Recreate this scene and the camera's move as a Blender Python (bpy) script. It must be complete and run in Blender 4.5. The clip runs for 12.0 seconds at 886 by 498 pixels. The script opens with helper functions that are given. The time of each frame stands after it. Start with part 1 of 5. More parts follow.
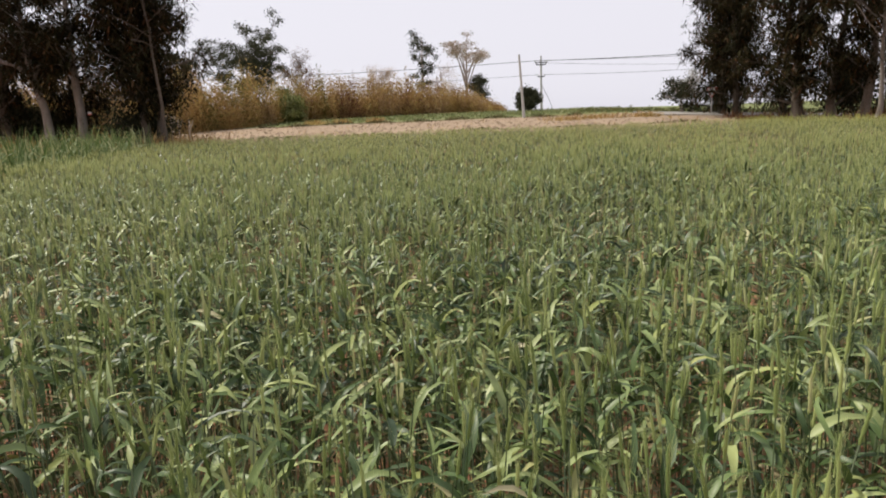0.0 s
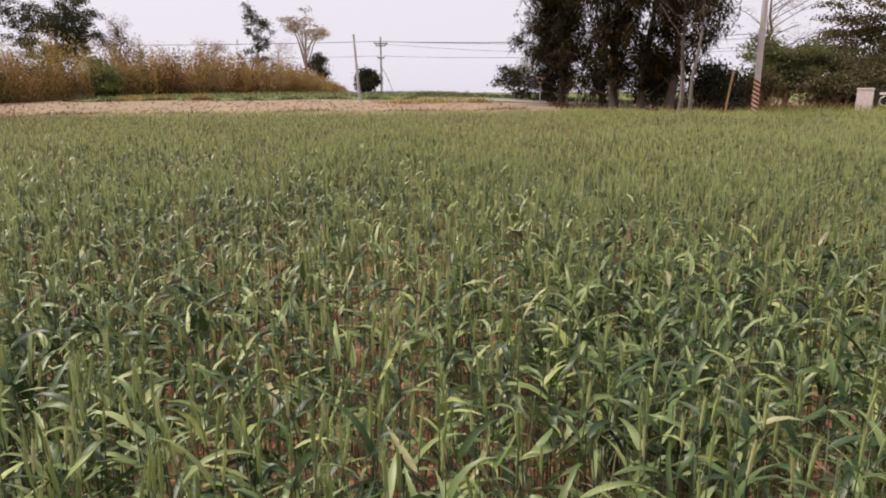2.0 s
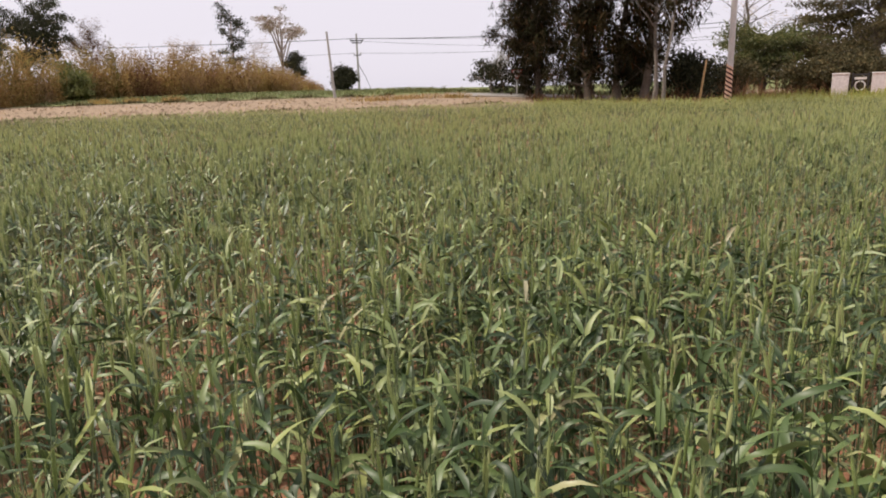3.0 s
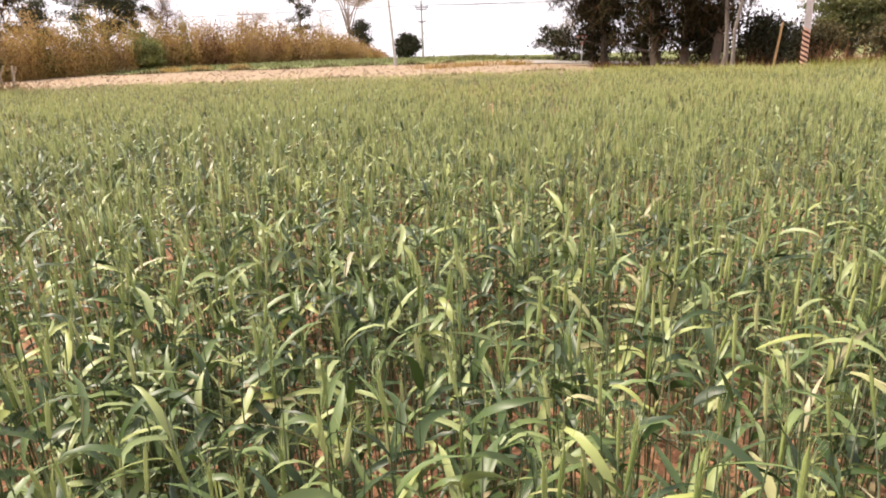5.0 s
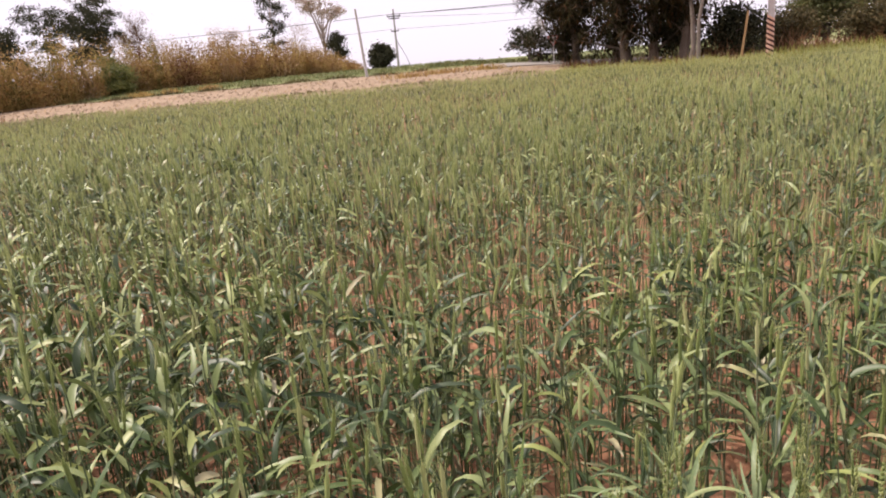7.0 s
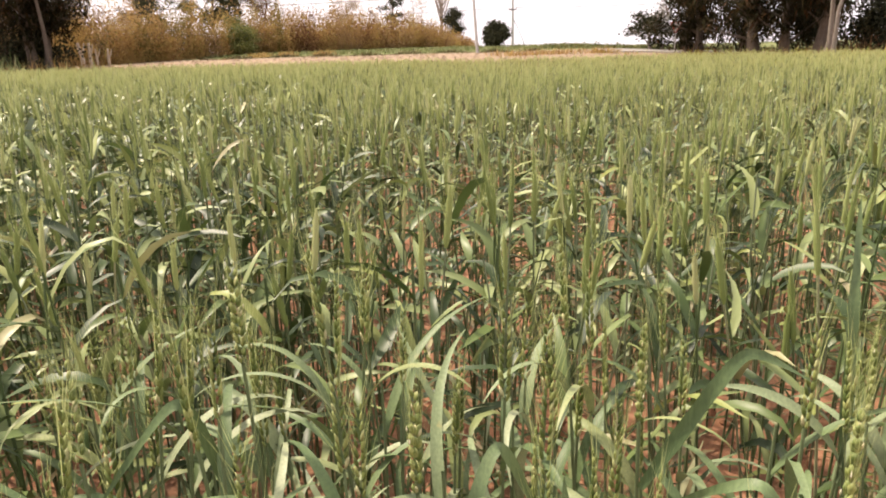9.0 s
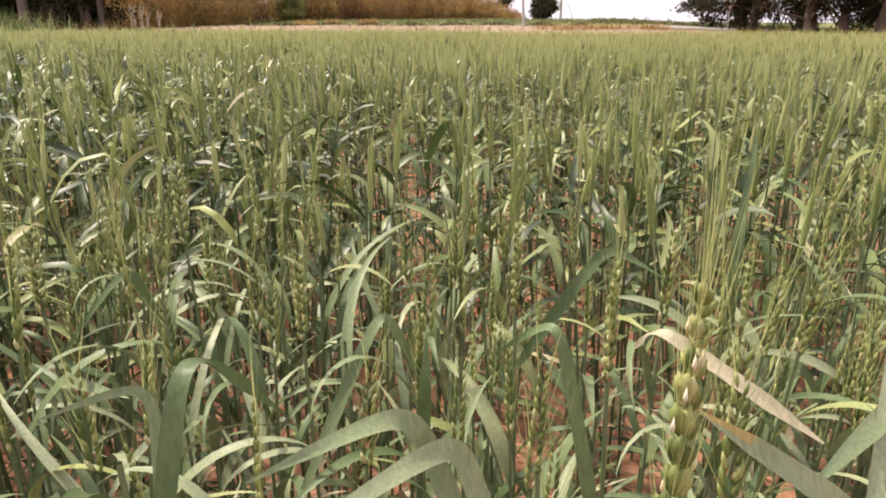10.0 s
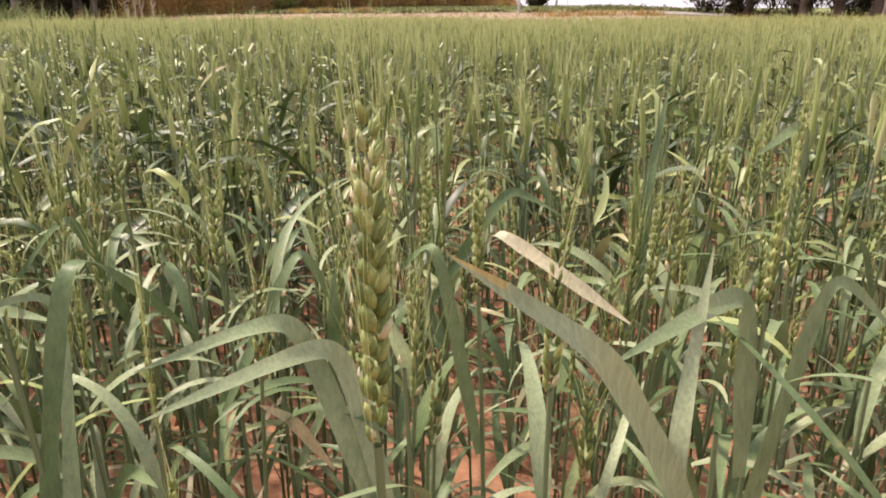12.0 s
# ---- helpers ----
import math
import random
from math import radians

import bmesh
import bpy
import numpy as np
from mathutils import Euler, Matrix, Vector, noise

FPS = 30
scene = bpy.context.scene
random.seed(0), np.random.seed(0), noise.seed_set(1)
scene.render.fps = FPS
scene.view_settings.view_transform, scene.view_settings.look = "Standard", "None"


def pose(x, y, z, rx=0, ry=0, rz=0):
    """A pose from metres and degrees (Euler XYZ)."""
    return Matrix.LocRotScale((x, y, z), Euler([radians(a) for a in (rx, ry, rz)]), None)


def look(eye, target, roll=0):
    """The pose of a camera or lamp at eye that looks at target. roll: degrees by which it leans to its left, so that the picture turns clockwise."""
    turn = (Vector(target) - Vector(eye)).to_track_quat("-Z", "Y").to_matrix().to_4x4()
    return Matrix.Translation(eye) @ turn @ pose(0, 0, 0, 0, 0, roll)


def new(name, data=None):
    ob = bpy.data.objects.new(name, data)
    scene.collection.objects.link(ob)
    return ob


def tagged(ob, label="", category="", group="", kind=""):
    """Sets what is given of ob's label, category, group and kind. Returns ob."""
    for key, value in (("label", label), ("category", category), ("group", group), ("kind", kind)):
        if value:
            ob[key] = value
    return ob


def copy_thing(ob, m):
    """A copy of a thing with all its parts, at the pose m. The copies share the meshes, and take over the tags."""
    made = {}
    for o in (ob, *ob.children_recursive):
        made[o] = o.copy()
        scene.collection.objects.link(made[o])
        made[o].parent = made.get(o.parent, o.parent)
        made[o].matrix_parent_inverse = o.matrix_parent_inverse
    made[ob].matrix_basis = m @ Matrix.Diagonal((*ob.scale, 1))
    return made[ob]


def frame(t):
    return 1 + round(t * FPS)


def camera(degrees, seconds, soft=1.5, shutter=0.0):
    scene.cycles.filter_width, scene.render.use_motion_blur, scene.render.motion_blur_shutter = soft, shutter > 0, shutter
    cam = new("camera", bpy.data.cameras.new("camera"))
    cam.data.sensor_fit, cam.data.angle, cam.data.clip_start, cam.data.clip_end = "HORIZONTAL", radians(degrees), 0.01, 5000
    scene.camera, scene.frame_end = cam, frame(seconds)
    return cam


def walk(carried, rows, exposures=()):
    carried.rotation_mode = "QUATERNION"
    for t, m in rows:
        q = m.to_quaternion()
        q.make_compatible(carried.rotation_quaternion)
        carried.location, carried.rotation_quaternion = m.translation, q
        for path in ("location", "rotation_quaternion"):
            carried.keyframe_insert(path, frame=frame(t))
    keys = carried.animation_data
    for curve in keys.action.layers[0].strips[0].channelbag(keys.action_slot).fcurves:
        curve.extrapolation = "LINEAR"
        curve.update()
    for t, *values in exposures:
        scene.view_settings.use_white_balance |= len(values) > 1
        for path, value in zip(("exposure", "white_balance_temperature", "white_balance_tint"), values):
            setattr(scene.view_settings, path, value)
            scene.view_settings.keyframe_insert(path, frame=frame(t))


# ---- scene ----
# ---------------------------------------------------------------- camera
cam = camera(66.6, 12.0, soft=1.9, shutter=0.0)
PATH = [
    (0, (0.008, 0.093, 1.494), (-0.024, 2.052, 1.094), -2.36),
    (0.2, (0.177, 0.137, 1.519), (0.281, 2.08, 1.058), -2.15),
    (0.5, (0.434, 0.207, 1.545), (0.73, 2.127, 1.068), -0.70),
    (0.7, (0.617, 0.255, 1.553), (0.991, 2.162, 1.079), 0.66),
    (1, (0.871, 0.334, 1.559), (1.27, 2.229, 1.061), 2.88),
    (1.2, (0.995, 0.39, 1.569), (1.39, 2.291, 1.089), 0.99),
    (1.5, (1.148, 0.496, 1.58), (1.53, 2.405, 1.123), -0.55),
    (2, (1.366, 0.77, 1.567), (1.752, 2.676, 1.103), -0.28),
    (2.2, (1.466, 0.839, 1.553), (1.892, 2.74, 1.098), -1.80),
    (2.5, (1.644, 0.92, 1.529), (2.104, 2.812, 1.076), -1.72),
    (3, (2.052, 1.046, 1.514), (2.466, 2.944, 1.039), -1.72),
    (3.2, (2.18, 1.08, 1.504), (2.553, 2.988, 1.035), -1.10),
    (4.8, (2.80, 1.155, 1.405), (3.009, 3.068, 0.862), -1.43),
    (5, (2.922, 1.21, 1.402), (3.125, 3.121, 0.849), -1.98),
    (5.2, (3.041, 1.289, 1.412), (3.225, 3.201, 0.853), -2.69),
    (5.5, (3.289, 1.406, 1.385), (3.452, 3.316, 0.816), -2.16),
    (6, (3.656, 1.541, 1.439), (3.855, 3.453, 0.885), -1.48),
    (6.5, (3.893, 1.725, 1.454), (4.094, 3.641, 0.916), -1.75),
    (6.7, (3.996, 1.758, 1.449), (4.2, 3.674, 0.915), -3.91),
    (7, (4.169, 1.804, 1.431), (4.371, 3.72, 0.894), -5.35),
    (7.2, (4.275, 1.845, 1.413), (4.447, 3.765, 0.88), -4.22),
    (8.8, (4.70, 2.09, 1.034), (4.592, 4.012, 0.494), -1.47),
    (9, (4.741, 2.098, 1.012), (4.646, 4.015, 0.449), -1.55),
    (9.2, (4.772, 2.087, 0.998), (4.66, 3.998, 0.416), -1.32),
    (9.5, (4.825, 2.036, 1.003), (4.678, 3.936, 0.397), -0.45),
    (9.7, (4.849, 2.012, 0.994), (4.681, 3.906, 0.375), -0.12),
    (10, (4.868, 2.003, 0.973), (4.662, 3.889, 0.339), 0.01),
    (10.5, (4.904, 2.010, 0.949), (4.646, 3.883, 0.299), -0.80),
    (11, (4.922, 1.997, 0.931), (4.663, 3.866, 0.271), -1.46),
    (11.5, (4.947, 1.965, 0.943), (4.74, 3.843, 0.285), -0.69),
    (12, (4.955, 1.955, 0.943), (4.755, 3.831, 0.279), -0.39),
]
walk(cam, [(t, look(eye, target, roll)) for t, eye, target, roll in PATH],
     exposures=[(0, -0.17, 6500, 9), (0.5, -0.05, 6600, 13), (1, 0.02, 6650, 15), (2, -0.2, 6600, 14), (3.2, -0.2, 6600, 14), (4.8, 0.68, 6950, 14), (5.5, 0.34, 6700, 19), (6.5, 0.28, 6600, 20), (7, 0.13, 6650, 21), (7.2, -0.1, 6600, 22), (8.8, 0.52, 7250, 16), (10, 0.37, 6900, 19), (12, 0.36, 6900, 19)])

# ---------------------------------------------------------------- light: a bright overcast day
SUN_ELEVATION, SUN_ROTATION = 56, 296
world = bpy.data.worlds.new("overcast_sky")
scene.world = world
world.use_nodes = True
wn = world.node_tree
wn.nodes.clear()
sky = wn.nodes.new("ShaderNodeTexSky")
sky.sky_type, sky.sun_disc = "NISHITA", False
sky.sun_elevation, sky.sun_rotation = radians(SUN_ELEVATION), radians(SUN_ROTATION)
sky.air_density, sky.dust_density, sky.ozone_density = 1.0, 1.0, 1.0
cloud = wn.nodes.new("ShaderNodeHueSaturation")
cloud.inputs["Saturation"].default_value = 0.12
tint = wn.nodes.new("ShaderNodeMix")
tint.data_type, tint.blend_type = "RGBA", "MIX"      # an even layer of high cloud over the clear sky
tint.inputs["Factor"].default_value = 0.82
tint.inputs[7].default_value = (8.4, 8.15, 9.0, 1)
bg = wn.nodes.new("ShaderNodeBackground")
bg.inputs["Strength"].default_value = 0.12
wout = wn.nodes.new("ShaderNodeOutputWorld")
wn.links.new(sky.outputs[0], cloud.inputs["Color"])
wn.links.new(cloud.outputs[0], tint.inputs[6])
wn.links.new(tint.outputs[2], bg.inputs["Color"])
wn.links.new(bg.outputs[0], wout.inputs[0])
sun = new("sun", bpy.data.lights.new("sun", "SUN"))
sun.data.energy, sun.data.angle, sun.data.color = 4.8, radians(4), (1.0, 0.92, 0.79)
_a, _e = radians(SUN_ROTATION), radians(SUN_ELEVATION)
sun.matrix_world = look((math.sin(_a) * math.cos(_e) * 50, math.cos(_a) * math.cos(_e) * 50, math.sin(_e) * 50), (0, 0, 0))


# ---------------------------------------------------------------- materials
class Mat:
    """A node material with short calls for the common steps."""

    def __init__(self, name, rough=0.7, spec=0.3, metal=0.0):
        self.m = bpy.data.materials.new(name)
        self.m.use_nodes = True
        self.t = self.m.node_tree
        self.b = self.t.nodes["Principled BSDF"]
        self.b.inputs["Roughness"].default_value = rough
        self.b.inputs["Specular IOR Level"].default_value = spec
        self.b.inputs["Metallic"].default_value = metal
        self.geo = self.t.nodes.new("ShaderNodeNewGeometry")
        self.co = self.t.nodes.new("ShaderNodeTexCoord")

    def n(self, kind, **kw):
        node = self.t.nodes.new(kind)
        for k, v in kw.items():
            node.inputs[k].default_value = v
        return node

    def link(self, a, b):
        self.t.links.new(a, b)

    def noise(self, scale, detail=4, rough=0.6, stretch=(1, 1, 1)):
        mp = self.n("ShaderNodeMapping", Scale=stretch)
        self.link(self.co.outputs["Object"], mp.inputs["Vector"])
        nz = self.n("ShaderNodeTexNoise", Scale=scale, Detail=detail, Roughness=rough)
        self.link(mp.outputs[0], nz.inputs["Vector"])
        return nz.outputs["Fac"]

    def ramp(self, fac, stops):
        r = self.t.nodes.new("ShaderNodeValToRGB")
        e = r.color_ramp.elements
        while len(e) < len(stops):
            e.new(0.5)
        for el, (p, c) in zip(e, stops):
            el.position, el.color = p, (*c, 1)
        self.link(fac, r.inputs[0])
        return r.outputs[0]

    def mix(self, fac, a, b, blend="MIX"):
        mx = self.t.nodes.new("ShaderNodeMix")
        mx.data_type, mx.blend_type = "RGBA", blend
        for sock, v in ((mx.inputs[0], fac), (mx.inputs[6], a), (mx.inputs[7], b)):
            if isinstance(v, (int, float)):
                sock.default_value = v
            elif isinstance(v, tuple):
                sock.default_value = (*v, 1)
            else:
                self.link(v, sock)
        return mx.outputs[2]

    def color(self, out):
        self.link(out, self.b.inputs["Base Color"])
        return self

    def bump(self, fac, strength=0.3, dist=0.01):
        bp = self.n("ShaderNodeBump", Strength=strength, Distance=dist)
        self.link(fac, bp.inputs["Height"])
        self.link(bp.outputs[0], self.b.inputs["Normal"])
        return self

    def translucent(self, out, amount):
        tr = self.t.nodes.new("ShaderNodeBsdfTranslucent")
        self.link(out, tr.inputs["Color"])
        ms = self.n("ShaderNodeMixShader", Fac=amount)
        o = self.t.nodes["Material Output"]
        self.link(self.b.outputs[0], ms.inputs[1])
        self.link(tr.outputs[0], ms.inputs[2])
        self.link(ms.outputs[0], o.inputs["Surface"])
        return self


def foliage(name, stops, rough=0.5, spec=0.4, trans=0.3, patch=None):
    """Leaves: every leaf its own tint, with slow patches over the plant."""
    m = Mat(name, rough, spec)
    c = m.ramp(m.geo.outputs["Random Per Island"], stops)
    if patch:
        scale, low, high = patch
        c = m.mix(1.0, c, m.ramp(m.noise(scale, 3), [(0.3, low), (0.7, high)]), "MULTIPLY")
    m.color(c)
    return m.translucent(c, trans).m if trans else m.m


def speckled(name, a, b, scale=6, rough=0.85, bump=0.3, dist=0.01, stretch=(1, 1, 1), spec=0.25):
    m = Mat(name, rough, spec)
    n1, n2 = m.noise(scale, 6, 0.65, stretch), m.noise(scale * 9, 4, 0.6, stretch)
    c = m.ramp(n1, [(0.3, a), (0.7, b)])
    c = m.mix(0.35, c, m.ramp(n2, [(0.35, tuple(v * 0.55 for v in a)), (0.7, tuple(min(1, v * 1.25) for v in b))]))
    return m.color(c).bump(n2, bump, dist).m


LEAF = foliage("wheat_leaf", [(0.0, (0.018, 0.040, 0.012)), (0.35, (0.054, 0.094, 0.026)), (0.6, (0.130, 0.188, 0.060)), (0.86, (0.275, 0.325, 0.140)), (0.965, (0.27, 0.31, 0.09)), (1.0, (0.40, 0.36, 0.23))],
               0.46, 0.46, 0.12, (0.6, (0.82, 0.84, 0.82), (1.14, 1.10, 1.0)))
STEM = foliage("wheat_stem", [(0.0, (0.045, 0.075, 0.026)), (0.5, (0.10, 0.140, 0.060)), (0.85, (0.20, 0.235, 0.145)), (1.0, (0.30, 0.28, 0.15))], 0.5, 0.35, 0.0)
PLUMP = foliage("plump_ear", [(0.0, (0.085, 0.125, 0.034)), (0.45, (0.185, 0.230, 0.070)), (0.8, (0.31, 0.34, 0.125)), (1.0, (0.50, 0.47, 0.29))], 0.5, 0.3, 0.06, (160, (0.75, 0.78, 0.75), (1.2, 1.15, 1.1)))
EAR = foliage("wheat_ear", [(0.0, (0.145, 0.195, 0.062)), (0.5, (0.25, 0.305, 0.105)), (0.85, (0.36, 0.405, 0.160)), (1.0, (0.48, 0.47, 0.25))], 0.55, 0.2, 0.06, (0.5, (0.85, 0.88, 0.85), (1.1, 1.05, 1.0)))
AWN = foliage("wheat_awn", [(0.0, (0.37, 0.425, 0.155)), (1.0, (0.56, 0.59, 0.28))], 0.5, 0.25, 0.3)
DRYLEAF = foliage("dry_wheat_leaf", [(0.0, (0.15, 0.12, 0.060)), (1.0, (0.38, 0.32, 0.20))], 0.7, 0.2, 0.2)


def single_leaf(name, stops, tip):
    """A leaf that is an object of its own: its own tint, fine veins along it, and yellowing spots."""
    m = Mat(name, 0.5, 0.35)
    own = m.n("ShaderNodeObjectInfo")
    c = m.ramp(own.outputs["Random"], stops)
    vein = m.noise(420, 3, 0.6, (1, 1, 0.10))
    c = m.mix(1.0, c, m.ramp(vein, [(0.3, (0.78, 0.80, 0.80)), (0.7, (1.18, 1.16, 1.16))]), "MULTIPLY")
    c = m.mix(1.0, c, m.ramp(m.noise(14, 3), [(0.3, (0.80, 0.84, 0.82)), (0.7, (1.18, 1.12, 1.10))]), "MULTIPLY")
    c = m.mix(m.ramp(m.noise(26, 4, 0.65), [(0.70, (0, 0, 0)), (0.80, (0.7, 0.7, 0.7))]), c, tip)
    return m.color(c).bump(vein, 0.25, 0.001).translucent(c, 0.10).m


ANTHER = foliage("anther", [(0.0, (0.62, 0.55, 0.30)), (1.0, (0.78, 0.74, 0.58))], 0.7, 0.2, 0.2)
OWNLEAF = single_leaf("wheat_leaf_single", [(0.0, (0.085, 0.136, 0.053)), (0.35, (0.140, 0.202, 0.090)), (0.65, (0.21, 0.270, 0.143)), (0.88, (0.295, 0.342, 0.210)), (1.0, (0.25, 0.300, 0.10))], (0.34, 0.30, 0.12))
YELLOWTIP = single_leaf("yellowed_leaf_tip", [(0.0, (0.36, 0.31, 0.11)), (1.0, (0.42, 0.34, 0.14))], (0.30, 0.28, 0.12))
OWNDRY = single_leaf("dry_wheat_leaf_single", [(0.0, (0.40, 0.37, 0.24)), (1.0, (0.52, 0.48, 0.34))], (0.34, 0.29, 0.16))
BARK = speckled("bark", (0.07, 0.052, 0.04), (0.17, 0.14, 0.11), 5, 0.9, 0.6, 0.03, (1, 1, 0.25))
PALE_BARK = speckled("pale_bark", (0.13, 0.11, 0.09), (0.28, 0.25, 0.21), 5, 0.9, 0.5, 0.02, (1, 1, 0.3))
PALELEAF = foliage("pale_grey_leaf", [(0.0, (0.36, 0.34, 0.31)), (1.0, (0.58, 0.56, 0.52))], 0.7, 0.2, 0.2)
PINKBARK = speckled("pinkish_grey_bark", (0.30, 0.235, 0.20), (0.50, 0.41, 0.36), 5, 0.9, 0.4, 0.02, (1, 1, 0.3))
BLEACHED = speckled("bleached_wood", (0.34, 0.29, 0.23), (0.56, 0.50, 0.42), 5, 0.85, 0.4, 0.02, (1, 1, 0.2))
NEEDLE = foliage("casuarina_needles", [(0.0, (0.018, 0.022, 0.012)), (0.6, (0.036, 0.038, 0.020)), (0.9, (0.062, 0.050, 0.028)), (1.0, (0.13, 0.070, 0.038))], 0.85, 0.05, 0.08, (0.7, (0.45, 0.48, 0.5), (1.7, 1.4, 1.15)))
GREENLEAF = foliage("tree_leaf", [(0.0, (0.075, 0.095, 0.036)), (0.6, (0.14, 0.16, 0.06)), (1.0, (0.25, 0.23, 0.10))], 0.55, 0.3, 0.35, (0.5, (0.75, 0.8, 0.8), (1.2, 1.1, 0.9)))
OLIVELEAF = foliage("olive_leaf", [(0.0, (0.058, 0.058, 0.026)), (0.6, (0.11, 0.10, 0.044)), (1.0, (0.19, 0.145, 0.07))], 0.6, 0.2, 0.2, (0.5, (0.75, 0.75, 0.8), (1.2, 1.1, 0.95)))
DARKLEAF = foliage("dark_leaf", [(0.0, (0.026, 0.030, 0.017)), (0.7, (0.048, 0.052, 0.027)), (1.0, (0.09, 0.082, 0.042))], 0.7, 0.12, 0.12)
PINKTWIG = foliage("bare_twigs", [(0.0, (0.32, 0.235, 0.195)), (0.7, (0.48, 0.375, 0.315)), (1.0, (0.60, 0.49, 0.42))], 0.8, 0.2, 0.15)
BRUSH = foliage("dry_brush", [(0.0, (0.22, 0.148, 0.074)), (0.4, (0.37, 0.265, 0.130)), (0.75, (0.51, 0.385, 0.200)), (1.0, (0.34, 0.33, 0.135))], 0.8, 0.15, 0.3, (0.16, (0.86, 0.70, 0.60), (1.20, 1.15, 0.85)))
STRAW = foliage("pale_brush_tops", [(0.0, (0.30, 0.215, 0.125)), (0.6, (0.42, 0.315, 0.195)), (1.0, (0.52, 0.41, 0.27))], 0.8, 0.15, 0.3, (0.3, (0.8, 0.7, 0.65), (1.15, 1.1, 0.95)))
RUSSET = foliage("russet_undergrowth", [(0.0, (0.12, 0.065, 0.040)), (0.6, (0.22, 0.125, 0.070)), (1.0, (0.32, 0.21, 0.12))], 0.8, 0.15, 0.25, (0.3, (0.6, 0.55, 0.55), (1.25, 1.15, 1.0)))
OLIVEBRUSH = foliage("olive_brush", [(0.0, (0.12, 0.12, 0.045)), (0.6, (0.22, 0.205, 0.08)), (1.0, (0.36, 0.29, 0.13))], 0.8, 0.15, 0.3, (0.4, (0.75, 0.75, 0.7), (1.2, 1.1, 0.95)))
YELLOWLEAF = foliage("shrub_leaf", [(0.0, (0.11, 0.13, 0.045)), (0.6, (0.19, 0.215, 0.075)), (1.0, (0.30, 0.29, 0.11))], 0.55, 0.3, 0.25, (0.5, (0.75, 0.8, 0.8), (1.2, 1.1, 0.9)))
VERGE = foliage("verge_grass", [(0.0, (0.20, 0.25, 0.05)), (0.6, (0.36, 0.38, 0.08)), (1.0, (0.50, 0.45, 0.14))], 0.6, 0.3, 0.25)
FARCROP = foliage("far_crop_leaf", [(0.0, (0.13, 0.165, 0.06)), (0.7, (0.22, 0.245, 0.10)), (1.0, (0.31, 0.28, 0.14))], 0.6, 0.3, 0.2)
REED = foliage("reed_leaf", [(0.0, (0.045, 0.080, 0.020)), (0.5, (0.105, 0.155, 0.048)), (0.82, (0.25, 0.285, 0.12)), (1.0, (0.42, 0.40, 0.22))], 0.6, 0.2, 0.25)
CONCRETE = speckled("concrete", (0.42, 0.41, 0.40), (0.60, 0.58, 0.56), 3, 0.85, 0.2)
ROADTOP = speckled("worn_concrete_road", (0.24, 0.22, 0.20), (0.38, 0.36, 0.33), 2, 0.9, 0.2)
WHITEWALL = speckled("white_render", (0.62, 0.58, 0.56), (0.80, 0.77, 0.75), 2, 0.85, 0.15)
DARKIRON = speckled("dark_iron", (0.03, 0.03, 0.035), (0.07, 0.065, 0.06), 8, 0.6, 0.2)
RUSTYELLOW = speckled("worn_yellow_paint", (0.40, 0.24, 0.10), (0.58, 0.40, 0.20), 6, 0.8, 0.2)
WIRE = speckled("wire", (0.05, 0.05, 0.055), (0.09, 0.09, 0.09), 8, 0.6, 0.1)
REDPAINT = speckled("red_paint", (0.45, 0.07, 0.05), (0.60, 0.12, 0.08), 9, 0.6, 0.1)
WHITEPAINT = speckled("white_paint", (0.66, 0.64, 0.60), (0.82, 0.80, 0.76), 7, 0.6, 0.1)
BLACKPAINT = speckled("dark_stripe_paint", (0.06, 0.025, 0.02), (0.11, 0.05, 0.04), 7, 0.6, 0.1)
ORANGEPAINT = speckled("faded_orange_paint", (0.62, 0.36, 0.24), (0.78, 0.54, 0.40), 7, 0.65, 0.1)


